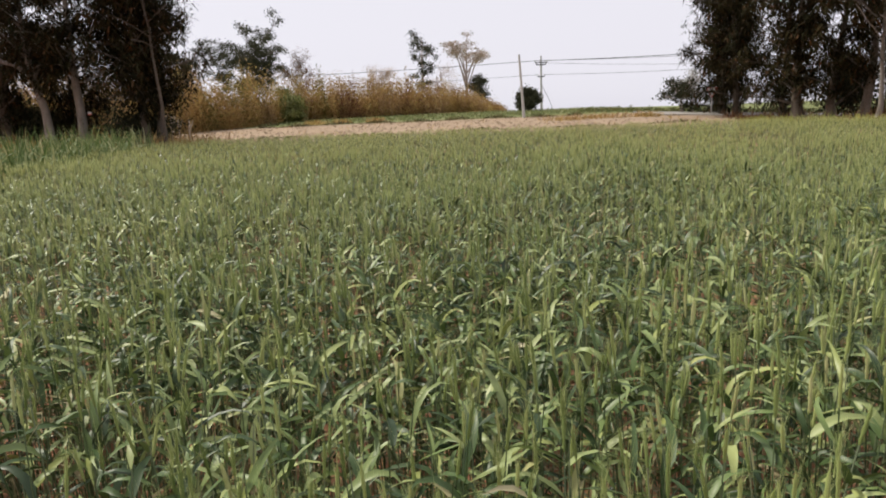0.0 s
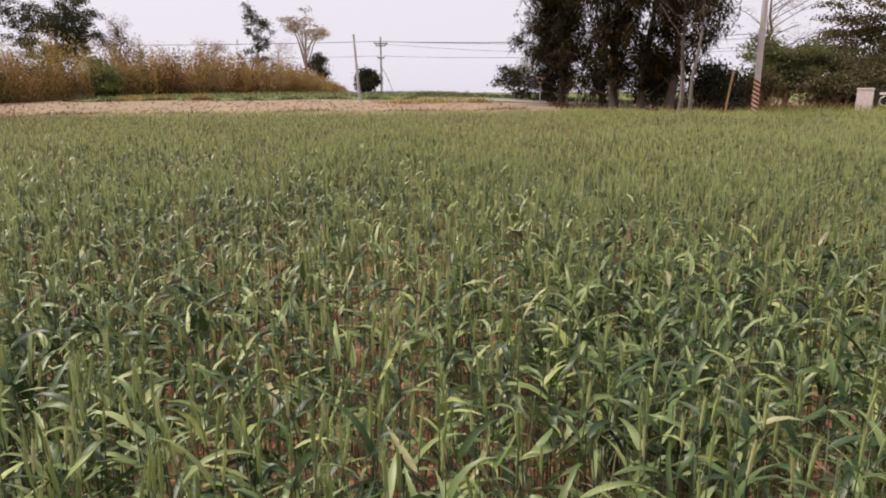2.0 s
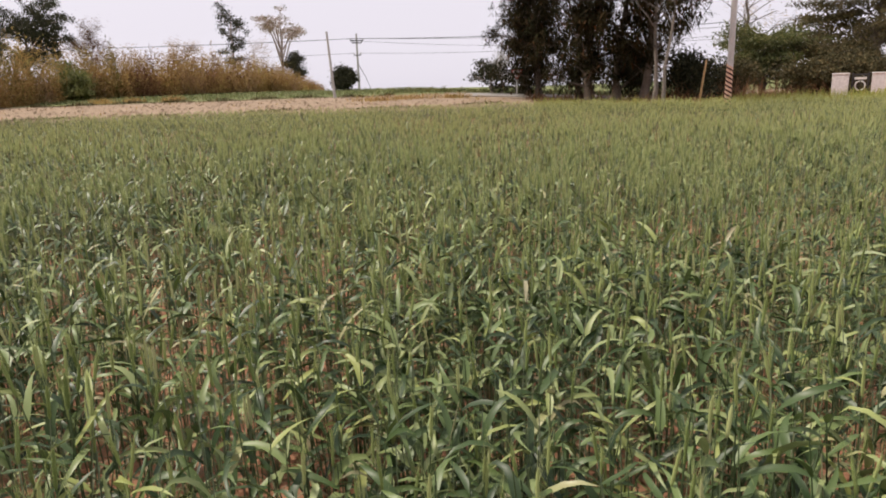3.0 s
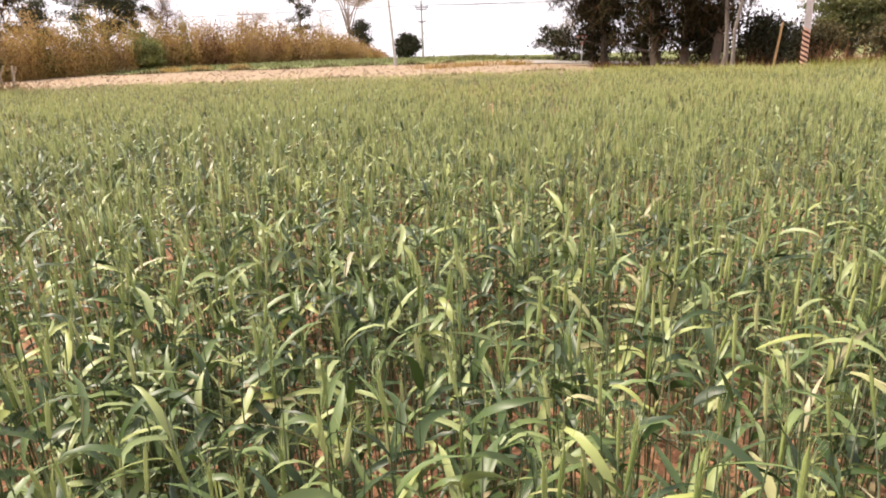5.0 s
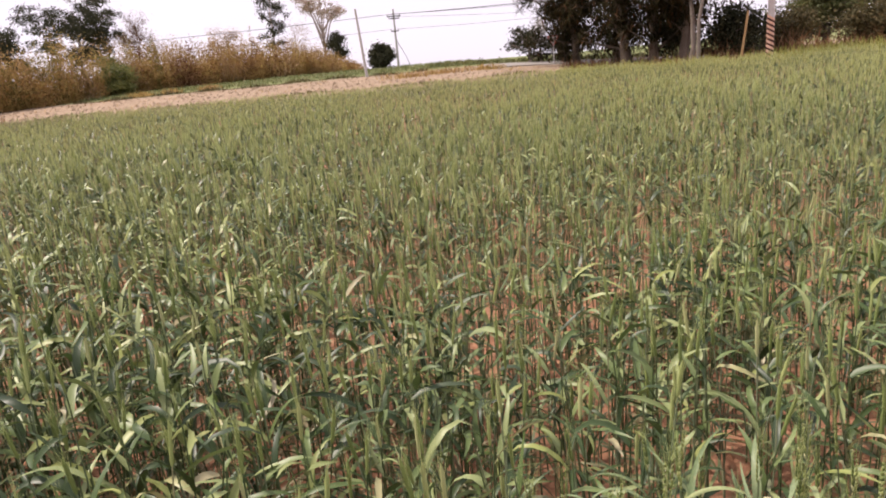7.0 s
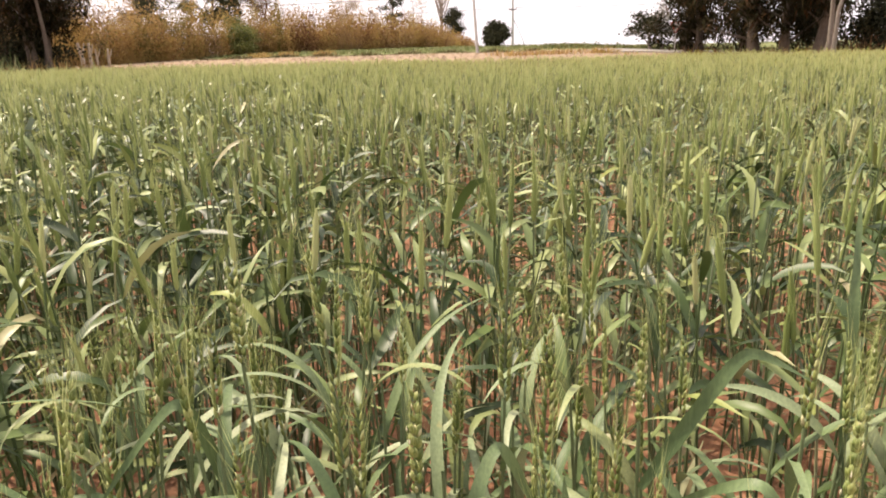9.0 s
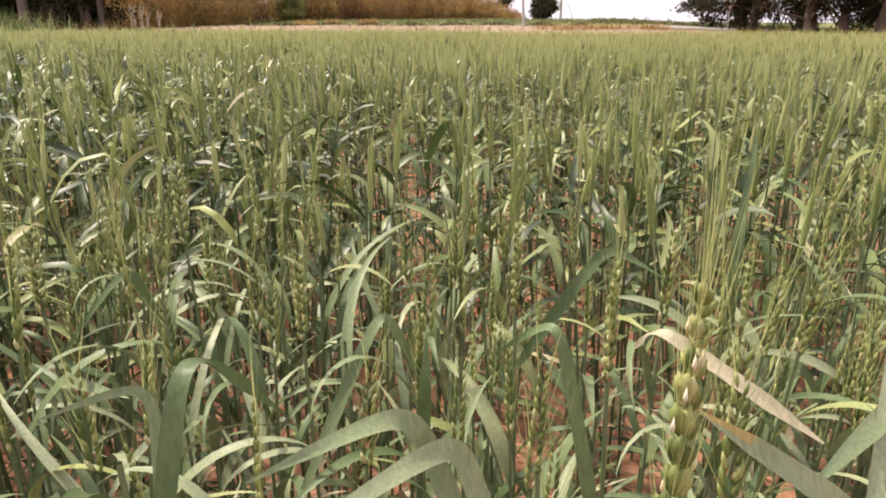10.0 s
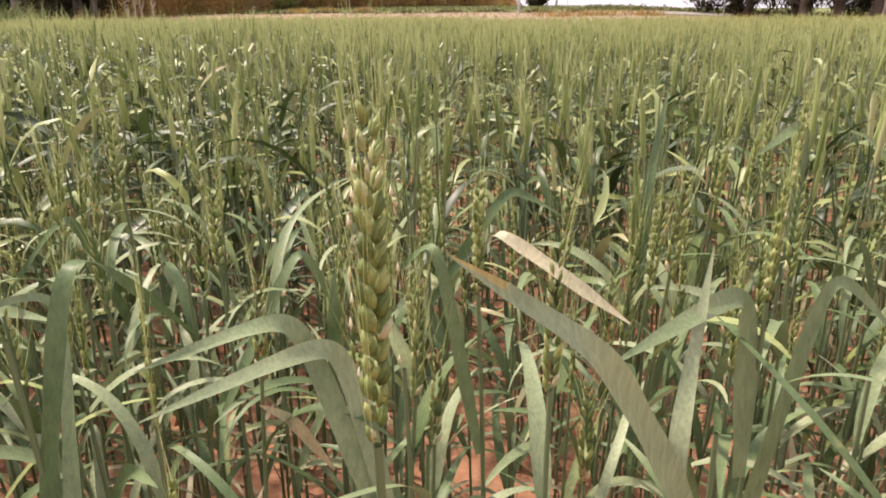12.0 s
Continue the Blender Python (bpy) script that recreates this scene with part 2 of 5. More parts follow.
def ground_material():
    """Red field soil, a pale ploughed strip past the field's far edge, green land behind it."""
    m = Mat("field_soil", 0.95, 0.15)
    n1, n2, n3 = m.noise(0.7, 5), m.noise(9, 6, 0.7), m.noise(60, 5, 0.7)
    red = m.ramp(n2, [(0.25, (0.22, 0.10, 0.058)), (0.5, (0.36, 0.175, 0.102)), (0.75, (0.46, 0.255, 0.160))])
    red = m.mix(0.4, red, m.ramp(n3, [(0.3, (0.17, 0.082, 0.048)), (0.7, (0.49, 0.285, 0.18))]))
    pale = m.ramp(m.noise(1.6, 6, 0.7, (0.4, 1, 1)), [(0.3, (0.19, 0.135, 0.085)), (0.5, (0.29, 0.210, 0.140)), (0.66, (0.40, 0.305, 0.22))])
    pale = m.mix(0.45, pale, m.ramp(m.noise(7, 5, 0.7, (0.3, 1, 1)), [(0.38, (0.13, 0.095, 0.058)), (0.62, (0.48, 0.375, 0.28))]))
    green = m.ramp(m.noise(1.2, 6, 0.7), [(0.3, (0.11, 0.14, 0.055)), (0.55, (0.19, 0.21, 0.085)), (0.75, (0.32, 0.26, 0.15))])
    xyz = m.n("ShaderNodeSeparateXYZ")
    m.link(m.co.outputs["Object"], xyz.inputs[0])

    def edge(y0, soft, wob):
        add = m.n("ShaderNodeMath")
        add.operation = "MULTIPLY_ADD"
        m.link(m.noise(0.35, 4), add.inputs[0])
        add.inputs[1].default_value = wob
        m.link(xyz.outputs["Y"], add.inputs[2])
        r = m.n("ShaderNodeMapRange")
        r.inputs["From Min"].default_value, r.inputs["From Max"].default_value = y0, y0 + soft
        m.link(add.outputs[0], r.inputs["Value"])
        return r.outputs[0]

    c = m.mix(edge(30.5, 1.5, 1.0), red, pale)
    c = m.mix(edge(47.2, 1.2, 1.6), c, green)
    return m.color(c).bump(n2, 0.5, 0.03).m


SOIL = ground_material()


# ---------------------------------------------------------------- mesh helpers
def mesh_from(name, blocks, smooth=True):
    """One mesh from blocks of (vertices n x 3, faces k x 3 or k x 4, material)."""
    mats, vs, loops, sizes, index, base = [], [], [], [], [], 0
    for v, f, mat in blocks:
        v, f = np.asarray(v, np.float32).reshape(-1, 3), np.asarray(f, np.int32)
        if mat not in mats:
            mats.append(mat)
        vs.append(v)
        loops.append((f + base).ravel())
        sizes.append(np.full(len(f), f.shape[1], np.int32))
        index.append(np.full(len(f), mats.index(mat), np.int32))
        base += len(v)
    vs, loops, sizes, index = (np.concatenate(a) for a in (vs, loops, sizes, index))
    me = bpy.data.meshes.new(name)
    me.vertices.add(len(vs))
    me.vertices.foreach_set("co", vs.ravel())
    me.loops.add(len(loops))
    me.loops.foreach_set("vertex_index", loops)
    me.polygons.add(len(sizes))
    starts = np.concatenate([[0], np.cumsum(sizes)[:-1]]).astype(np.int32)
    me.polygons.foreach_set("loop_start", starts)
    me.polygons.foreach_set("material_index", index)
    me.polygons.foreach_set("use_smooth", np.full(len(sizes), smooth))
    for mat in mats:
        me.materials.append(mat)
    me.update(calc_edges=True)
    me.validate()
    return me


def part_from(name, blocks, parent, label="", smooth=True):
    ob = new(name, mesh_from(name, blocks, smooth))
    ob.parent = parent
    return tagged(ob, label)


def part(name, bm, material, parent, label="", smooth=False):
    me = bpy.data.meshes.new(name)
    bm.to_mesh(me)
    bm.free()
    me.materials.append(material)
    if smooth:
        for p in me.polygons:
            p.use_smooth = True
    ob = new(name, me)
    ob.parent = parent
    return tagged(ob, label)


def thing(name, m, label, category, group=""):
    ob = new(name)
    ob.empty_display_size = 0.2
    ob.matrix_world = m
    return tagged(ob, label, category, group)


def box(x0, y0, z0, x1, y1, z1, bevel=0.01, bm=None):
    bm = bm or bmesh.new()
    r = bmesh.ops.create_cube(bm, size=1)
    bmesh.ops.transform(bm, verts=r["verts"], matrix=Matrix.LocRotScale(((x0 + x1) / 2, (y0 + y1) / 2, (z0 + z1) / 2), None, (x1 - x0, y1 - y0, z1 - z0)))
    if bevel:
        es = list({e for v in r["verts"] for e in v.link_edges})
        bmesh.ops.bevel(bm, geom=es, offset=bevel, segments=1, affect="EDGES")
    return bm


def tube(points, radii, sides=6, cap=True):
    """A tapering tube along a line of points: vertices and quads."""
    p = np.asarray(points, float)
    r = np.asarray(radii, float)
    d = np.gradient(p, axis=0)
    d /= np.linalg.norm(d, axis=1)[:, None] + 1e-9
    ref = np.array([1.0, 0, 0]) if abs(d[0, 0]) < 0.8 else np.array([0, 1.0, 0])
    u = np.cross(d, ref)
    u /= np.linalg.norm(u, axis=1)[:, None] + 1e-9
    w = np.cross(d, u)
    a = np.arange(sides) * 2 * math.pi / sides
    v = p[:, None] + r[:, None, None] * (np.cos(a)[None, :, None] * u[:, None] + np.sin(a)[None, :, None] * w[:, None])
    k, s = np.meshgrid(np.arange(len(p) - 1), np.arange(sides), indexing="ij")
    f = np.stack([k * sides + s, k * sides + (s + 1) % sides, (k + 1) * sides + (s + 1) % sides, (k + 1) * sides + s], -1).reshape(-1, 4)
    v = v.reshape(-1, 3)
    if cap:
        n = len(v)
        v = np.concatenate([v, p[-1:]])
        top = (len(p) - 1) * sides
        f = np.concatenate([f, [[top + i, top + (i + 1) % sides, n, n] for i in range(sides)]])
        f3 = f[-sides:, :3]
        return v, f[:-sides], f3
    return v, f, None


def tube_blocks(points, radii, mat, sides=6):
    v, f, f3 = tube(points, radii, sides)
    out = [(v, f, mat)]
    if f3 is not None:
        last = v[-(sides + 1):]
        out.append((last, np.array([[i, (i + 1) % sides, sides] for i in range(sides)]), mat))
    return out


def ribbons(base, az, length, width, tilt, bend, power, segs, fold, rng, twist=0.0, taper=3.0, sway=0.0):
    """Many leaf blades at once: arched strips, folded along the middle. tilt and bend: angle from upright at the foot, and how much more at the tip."""
    n = len(base)
    s = np.linspace(0, 1, segs + 1)
    th = tilt[:, None] + bend[:, None] * s[None] ** power[:, None]
    mid = (th[:, 1:] + th[:, :-1]) / 2
    ds = (length / segs)[:, None]
    h = np.concatenate([np.zeros((n, 1)), np.cumsum(np.sin(mid) * ds, 1)], 1)
    z = np.concatenate([np.zeros((n, 1)), np.cumsum(np.cos(mid) * ds, 1)], 1)
    a = az[:, None] + sway * rng.normal(size=(n, 1)) * s[None]
    c = np.stack([base[:, 0, None] + np.cos(a) * h, base[:, 1, None] + np.sin(a) * h, base[:, 2, None] + z], -1)
    side = np.stack([-np.sin(a), np.cos(a), np.zeros_like(a)], -1)
    norm = np.stack([-np.cos(a) * np.cos(th), -np.sin(a) * np.cos(th), np.sin(th)], -1)
    tw = (twist * rng.normal(size=(n, 1)) * s[None])[..., None]
    side, norm = side * np.cos(tw) + norm * np.sin(tw), norm * np.cos(tw) - side * np.sin(tw)
    w = width[:, None] * np.minimum(1, 0.45 + s * 3)[None] * (1 - s ** taper)[None] / 2 + 0.0004
    if fold is None:
        v = np.stack([c - side * w[..., None], c + side * w[..., None]], 2)
        m = 2
    else:
        v = np.stack([c - side * w[..., None] + norm * (w * fold)[..., None], c, c + side * w[..., None] + norm * (w * fold)[..., None]], 2)
        m = 3
    i = np.arange(n)[:, None, None] * (segs + 1) * m
    k = np.arange(segs)[None, :, None] * m
    j = np.arange(m - 1)[None, None, :]
    q = i + k + j
    f = np.stack([q, q + 1, q + m + 1, q + m], -1).reshape(-1, 4)
    return v.reshape(-1, 3), f, c


def thin_tubes(p, r, sides=3):
    """Many stems at once: p is n x rings x 3, r is n x rings."""
    n, k, _ = p.shape
    a = np.arange(sides) * 2 * math.pi / sides
    ring = np.stack([np.cos(a), np.sin(a), 0 * a], -1)
    v = p[:, :, None] + r[:, :, None, None] * ring[None, None]
    i = np.arange(n)[:, None, None] * k * sides
    j = np.arange(k - 1)[None, :, None] * sides
    s = np.arange(sides)[None, None]
    f = np.stack([i + j + s, i + j + (s + 1) % sides, i + j + sides + (s + 1) % sides, i + j + sides + s], -1).reshape(-1, 4)
    return v.reshape(-1, 3), f


# a plump grain: three rings and two tips
GRAIN_V = np.array([[0, 0, -1.0]] + [[math.cos(a) * r, math.sin(a) * r, h] for h, r in ((-0.35, 0.85), (0.35, 0.8)) for a in (0.3, 1.57, 2.84, 3.44, 4.71, 5.98)][:12] + [[0, 0, 1.15]])
GRAIN_F = np.array([[0, 1 + (i + 1) % 6, 1 + i] for i in range(6)] + [[13, 7 + i, 7 + (i + 1) % 6] for i in range(6)]
                   + [[1 + i, 1 + (i + 1) % 6, 7 + (i + 1) % 6] for i in range(6)] + [[1 + i, 7 + (i + 1) % 6, 7 + i] for i in range(6)])
OCTA_V = np.array([[0, 0, -1.0], [1, 0, -0.1], [0, 1, -0.1], [-1, 0, -0.1], [0, -1, -0.1], [0, 0, 1.15]])
OCTA_F = np.array([[0, 2, 1], [0, 3, 2], [0, 4, 3], [0, 1, 4], [5, 1, 2], [5, 2, 3], [5, 3, 4], [5, 4, 1]])


def ears(top, direction, length, az, rng, spikelets, fine, awns, awn_len, awn_wide=0.0007, stout=1.0, skin=None):
    """Wheat ears: two rows of grains set herringbone on a rachis, each with a long bristle."""
    n = len(top)
    d = direction / np.linalg.norm(direction, axis=1)[:, None]
    side = np.stack([np.cos(az), np.sin(az), 0 * az], -1)
    side -= d * (side * d).sum(1)[:, None]
    side /= np.linalg.norm(side, axis=1)[:, None]
    other = np.cross(d, side)
    k = np.arange(spikelets)
    pos = (k + 0.5) / spikelets
    sgn = np.where(k % 2 == 0, 1.0, -1.0)
    fat = 0.75 + 0.35 * np.sin(np.clip(pos * 1.1 + 0.12, 0, 1) * math.pi)
    size = (length / spikelets)[:, None] * 1.55 * fat[None] * rng.uniform(0.88, 1.12, (n, spikelets))
    c = top[:, None] - d[:, None] * (length[:, None] * (1 - pos)[None])[..., None] + side[:, None] * (sgn[None] * 0.0030 * stout * fat[None])[..., None]
    axis = d[:, None] * 0.95 + side[:, None] * (sgn * 0.25)[None, :, None] + rng.normal(size=(n, spikelets, 3)) * 0.05
    axis /= np.linalg.norm(axis, axis=2)[..., None]
    u = np.cross(axis, other[:, None])
    u /= np.linalg.norm(u, axis=2)[..., None]
    w = np.cross(axis, u)
    gv, gf = (GRAIN_V, GRAIN_F) if fine else (OCTA_V, OCTA_F)
    loc = gv[None, None]
    v = c[:, :, None] + axis[:, :, None] * (loc[..., 2:3] * size[:, :, None, None] * 0.92) + u[:, :, None] * (loc[..., 0:1] * size[:, :, None, None] * 0.27 * stout) + w[:, :, None] * (loc[..., 1:2] * size[:, :, None, None] * 0.36 * stout)
    f = (np.arange(n * spikelets)[:, None, None] * len(gv) + gf[None]).reshape(-1, 3)
    out = [(v.reshape(-1, 3), f, skin or EAR)]
    if awns:
        pick = np.linspace(0, spikelets - 1, awns).astype(int)
        b = c[:, pick] + axis[:, pick] * (size[:, pick] * 0.6)[..., None]
        ad = d[:, None] + side[:, None] * (sgn[pick] * 0.22)[None, :, None] + rng.normal(size=(n, awns, 3)) * 0.09
        ad /= np.linalg.norm(ad, axis=2)[..., None]
        ln = awn_len[:, None] * rng.uniform(0.75, 1.15, (n, awns))
        sd = np.cross(ad, rng.normal(size=(n, awns, 3)))
        sd /= np.linalg.norm(sd, axis=2)[..., None]
        tip = b + ad * ln[..., None]
        av = np.stack([b - sd * awn_wide, b + sd * awn_wide, tip], 2).reshape(-1, 3)
        out.append((av, np.arange(len(av)).reshape(-1, 3), AWN))
    return out


def stems_line(foot, height, lean_az, lean, rings):
    """Stem centre lines, upright with a slight bow."""
    s = np.linspace(0, 1, rings)
    out = lean[:, None] * s[None] ** 1.6 * height[:, None]
    return np.stack([foot[:, 0, None] + np.cos(lean_az)[:, None] * out, foot[:, 1, None] + np.sin(lean_az)[:, None] * out, foot[:, 2, None] + height[:, None] * s[None]], -1)


def along(line, s):
    """Points at shares s of stem lines."""
    k = line.shape[1] - 1
    x = np.clip(s, 0, 0.9999) * k
    i = x.astype(int)
    r = np.arange(len(line))
    return line[r, i] + (line[r, i + 1] - line[r, i]) * (x - i)[:, None]


def wheat(foot, rng, level, height=None):
    """Tillers of wheat in blocks for mesh_from; level 0 fine, 1 middle, 2 far."""
    n = len(foot)
    hgt = height if height is not None else rng.normal(np.interp(foot[:, 1], [3, 9, 24], [0.535, 0.475, 0.37]), 0.055, n).clip(0.25, 0.64)
    x, y = foot[:, 0], foot[:, 1]
    # lush and thin patches a few metres across
    slow = np.sin(x * 1.1 + 1.3 * np.sin(y * 0.6)) * np.sin(y * 0.8 + 0.9 * np.sin(x * 0.7 + 1)) + 0.5 * np.sin(x * 2.7 - y * 0.9)
    # lusher by the path's start than towards its end
    lush = np.interp(x, [3.4, 4.4], [1.0, 0.80])
    hgt = hgt * (0.52 + 0.48 * lush) + 0.022 * slow
    la, ln = rng.uniform(0, 6.283, n), rng.uniform(0.0, 0.16, n)
    rings = (5, 3, 2)[level]
    line = stems_line(foot, hgt, la, ln, rings)
    r0 = (0.0021, 0.0023, 0.0030)[level]
    blocks = []
    if level < 2:
        rad = np.linspace(r0 * 1.25, r0 * 0.8, rings)[None] * np.ones((n, 1))
        v, f = thin_tubes(line, rad, 3)
        blocks.append((v, f, STEM))
    else:
        side = np.stack([np.cos(la + 1.57), np.sin(la + 1.57), 0 * la], -1) * r0
        v = np.stack([line[:, 0] - side, line[:, 0] + side, line[:, 1] + side, line[:, 1] - side], 1)
        blocks.append((v.reshape(-1, 3), np.arange(4 * n).reshape(-1, 4), STEM))
    count = (4, 4, 2)[level]
    shares = ((0.87, 0.72, 0.54, 0.30), (0.85, 0.68, 0.50, 0.28), (0.80, 0.60))[level]
    a0 = rng.uniform(0, 6.283, n)
    for i in range(count):
        b = along(line, np.full(n, shares[i]) + rng.uniform(-0.05, 0.05, n))
        a = a0 + math.pi * i + rng.normal(0, 0.45, n)
        length = rng.uniform(0.10, 0.19, n) * (0.3 + 0.7 * lush) * (1.0, 1.1, 1.0, 0.85)[i]
        width = rng.uniform(0.0125, 0.0235, n) * lush * (1.0, 1.0, 0.9, 0.75)[i] * (1, 1.0, 1.7)[level]
        tilt = rng.uniform(0.40, 1.15, n)
        bend = rng.uniform(0.6, 2.3, n)
        power = rng.uniform(0.8, 2.8, n)
        mat = LEAF if i < 3 else DRYLEAF
        keep = rng.random(n) < (1.0, 1.0, 0.95, 0.55)[i]
        v, f, _ = ribbons(b[keep], a[keep], length[keep], width[keep], tilt[keep], bend[keep], power[keep], (5, 3, 2)[level], (0.28, None, None)[level], rng,
                          (0.9, 0.6, 0.3)[level], 2.6, (0.6, 0.4, 0.2)[level])
        blocks.append((v, f, mat))
    if level < 2:
        for i in range((2, 1)[level]):
            b = along(line, rng.uniform(0.03, 0.32, n))
            v, f, _ = ribbons(b, rng.uniform(0, 6.283, n), rng.uniform(0.10, 0.22, n), rng.uniform(0.006, 0.012, n), rng.uniform(0.3, 1.2, n), rng.uniform(0.3, 2.0, n), np.full(n, 1.2), (3, 2)[level], None, rng, 0.6, 2.2, 0.5)
            blocks.append((v, f, STEM if i else LEAF))
    eared = rng.random(n) < (0.52, 0.74, 0.92)[level] * (1 + 0.4 * slow)
    k = int(eared.sum())
    tops = line[eared, -1]
    dirs = line[eared, -1] - line[eared, -2] + rng.normal(size=(k, 3)) * np.array([0.05, 0.05, 0.0]) * hgt[eared, None] / rings
    el = rng.uniform(0.065, 0.095, k)
    dn = dirs / np.linalg.norm(dirs, axis=1)[:, None]
    if level < 2:
        t = (np.array([0.0, 0.12, 0.26, 0.42, 0.58, 0.78, 1.0]), np.array([0.0, 0.3, 0.75, 1.0]))[level]
        fat = (np.array([0.0025, 0.0055, 0.0047, 0.0062, 0.0049, 0.0055, 0.0012]), np.array([0.0028, 0.0047, 0.0042, 0.0012]))[level]
        spindle = tops[:, None] + dn[:, None] * (el[:, None] * t[None])[..., None]
        v, f = thin_tubes(spindle, (0.74, 0.72)[level] * fat[None] * rng.uniform(0.85, 1.15, (k, 1)), (5, 4)[level])
        blocks.append((v, f, EAR))
        m = (18, 13)[level]
        b = spindle[:, 1][:, None] + dn[:, None] * (el[:, None] * rng.uniform(0, 0.75, (k, m)))[..., None]
        d = dn[:, None] + rng.normal(size=(k, m, 3)) * 0.20
        side = np.cross(d, rng.normal(size=(k, m, 3)))
        side *= (0.00045, 0.00085)[level] / np.linalg.norm(side, axis=2)[..., None]
        v = np.stack([b - side, b + side, b + d * rng.uniform(0.05, 0.085, (k, m))[..., None]], 2).reshape(-1, 3)
        blocks.append((v, np.arange(len(v)).reshape(-1, 3), AWN))
    else:
        az = rng.uniform(0, 6.283, k)
        side = np.stack([np.cos(az), np.sin(az), 0 * az], -1)
        mid, tip = tops + dn * (el * 0.5)[:, None], tops + dn * (el * 1.0)[:, None]
        v = np.stack([tops, mid + side * 0.0058, mid - side * 0.0058, tip + side * 0.0040, tip - side * 0.0040], 1)
        base = np.arange(k)[:, None] * 5
        f = np.concatenate([base + np.array([[0, 1, 2]]), base + np.array([[1, 3, 2]]), base + np.array([[2, 3, 4]])])
        blocks.append((v.reshape(-1, 3), f, EAR))
        m = 4
        b = mid[:, None] + dn[:, None] * (el[:, None] * rng.uniform(-0.2, 0.4, (k, m)))[..., None]
        d = dn[:, None] + rng.normal(size=(k, m, 3)) * 0.17
        s2 = np.cross(d, rng.normal(size=(k, m, 3)))
        s2 *= 0.0034 / np.linalg.norm(s2, axis=2)[..., None]
        v = np.stack([b - s2, b + s2, b + d * rng.uniform(0.06, 0.11, (k, m))[..., None]], 2).reshape(-1, 3)
        blocks.append((v, np.arange(len(v)).reshape(-1, 3), AWN))
    return blocks


# ---------------------------------------------------------------- ground
def lerp(a, b, t):
    return a + (b - a) * t


FIELD = 0.22      # the field lies this much higher than the road side


def field_edge(x):
    """Far edge of the wheat, as y over x."""
    return np.interp(x, [-14, 8, 14, 18, 24, 45], [30.2, 30.2, 29.5, 24.3, 23.3, 21.5])


def ground_z(x, y):
    """Flat raised field, a low bank at its edge, then a gentle rise."""
    x, y = np.asarray(x, float), np.asarray(y, float)
    z = np.interp(y, [-1e4, 30.5, 47, 58, 66, 90, 200, 600, 3500], [0, 0, 0.88, 1.24, 1.20, 0.4, -3.5, -13, -90])
    side = np.interp(x, [-1e4, 12, 26, 1e4], [1, 1, 0.45, 0.45])
    z = z * np.where(y > 70, 1, side + (1 - side) * np.clip((y - 50) / 20, 0, 1))
    return z + FIELD * np.clip((field_edge(x) + 0.6 - y) / 1.2, 0, 1)


def clod_z(x, y):
    """Unevenness of the bare soil near the path."""
    p = Vector((x, y, 0))
    return 0.030 * noise.noise(p * 2.2) + 0.022 * noise.noise(p * 6.5)


def gz(x, y):
    return float(ground_z(x, y))


def build_ground():
    xs = np.concatenate([[-3000, -800, -250, -100, -60, -40], np.arange(-30, -4, 1.0), np.arange(-4, 9, 0.09), np.arange(9, 41, 1.0), [46, 60, 100, 250, 800, 3000]])
    ys = np.concatenate([[-3000, -800, -200, -60, -20, -8, -3], np.arange(0, 7, 0.09), np.arange(7, 30, 1.0), np.arange(30, 62, 1.0), [66, 75, 90, 120, 200, 500, 1200, 3500]])
    X, Y = np.meshgrid(xs, ys, indexing="ij")
    Z = ground_z(X, Y)
    near = (X > -4.2) & (X < 9.2) & (Y > -0.1) & (Y < 7.1)
    for i, j in zip(*np.nonzero(near)):
        Z[i, j] += clod_z(X[i, j], Y[i, j])
    n, m = X.shape
    a = np.arange(n - 1)[:, None] * m + np.arange(m - 1)[None]
    f = np.stack([a, a + m, a + m + 1, a + 1], -1).reshape(-1, 4)
    ob = new("ground", mesh_from("ground", [(np.stack([X, Y, Z], -1).reshape(-1, 3), f, SOIL)]))
    return tagged(ob, "reddish bare soil of a farm field rising to open land", "ground", kind="structure")


build_ground()


# ---------------------------------------------------------------- the wheat crop
def left_edge(y):
    """Near edge on the side of the reeds, as x over y."""
    return np.interp(y, [-10, 9, 25, 31], [-6.0, -7.3, -11.0, -12.5])


def broad(x, y):
    """The stretch of the field that lies open before the path; the crop is thinner outside it."""
    return (x > -0.70 * y - 0.7) & (x < np.maximum(2.2 + 1.06 * (y - 0.9), 4.8 + 0.85 * (y - 1.8)))


def scatter(rng, x0, y0, x1, y1, density, gaps=0.35, rows=0.17, wedge=None):
    """Feet of tillers in drilled rows with thin places."""
    n = int((x1 - x0) * (y1 - y0) * density)
    x, y = rng.uniform(x0, x1, n), rng.uniform(y0, y1, n)
    if rows:
        y = np.round(y / rows) * rows + rng.normal(0, 0.032, n)
    thin = np.sin(x * 2.3 + 1.3 * np.sin(y * 1.7)) * np.sin(y * 2.9 + 1.1 * np.sin(x * 1.9 + 2)) + 0.5 * np.sin(x * 6.1 + y * 2.2) * np.sin(y * 5.3 - x)
    thin = 0.45 * thin + 0.8 * np.sin(x * 7.9 + 1.7 * np.sin(y * 5.1)) * np.sin(y * 6.7 + 1.4 * np.sin(x * 4.3 + 1))
    keep = (rng.random(n) > gaps * (0.5 + 0.8 * thin)) & (y < field_edge(x)) & (x > left_edge(y))
    if wedge is not None:
        keep &= broad(x, y) == wedge
    x, y = x[keep], y[keep]
    return np.stack([x, y, ground_z(x, y)], -1)


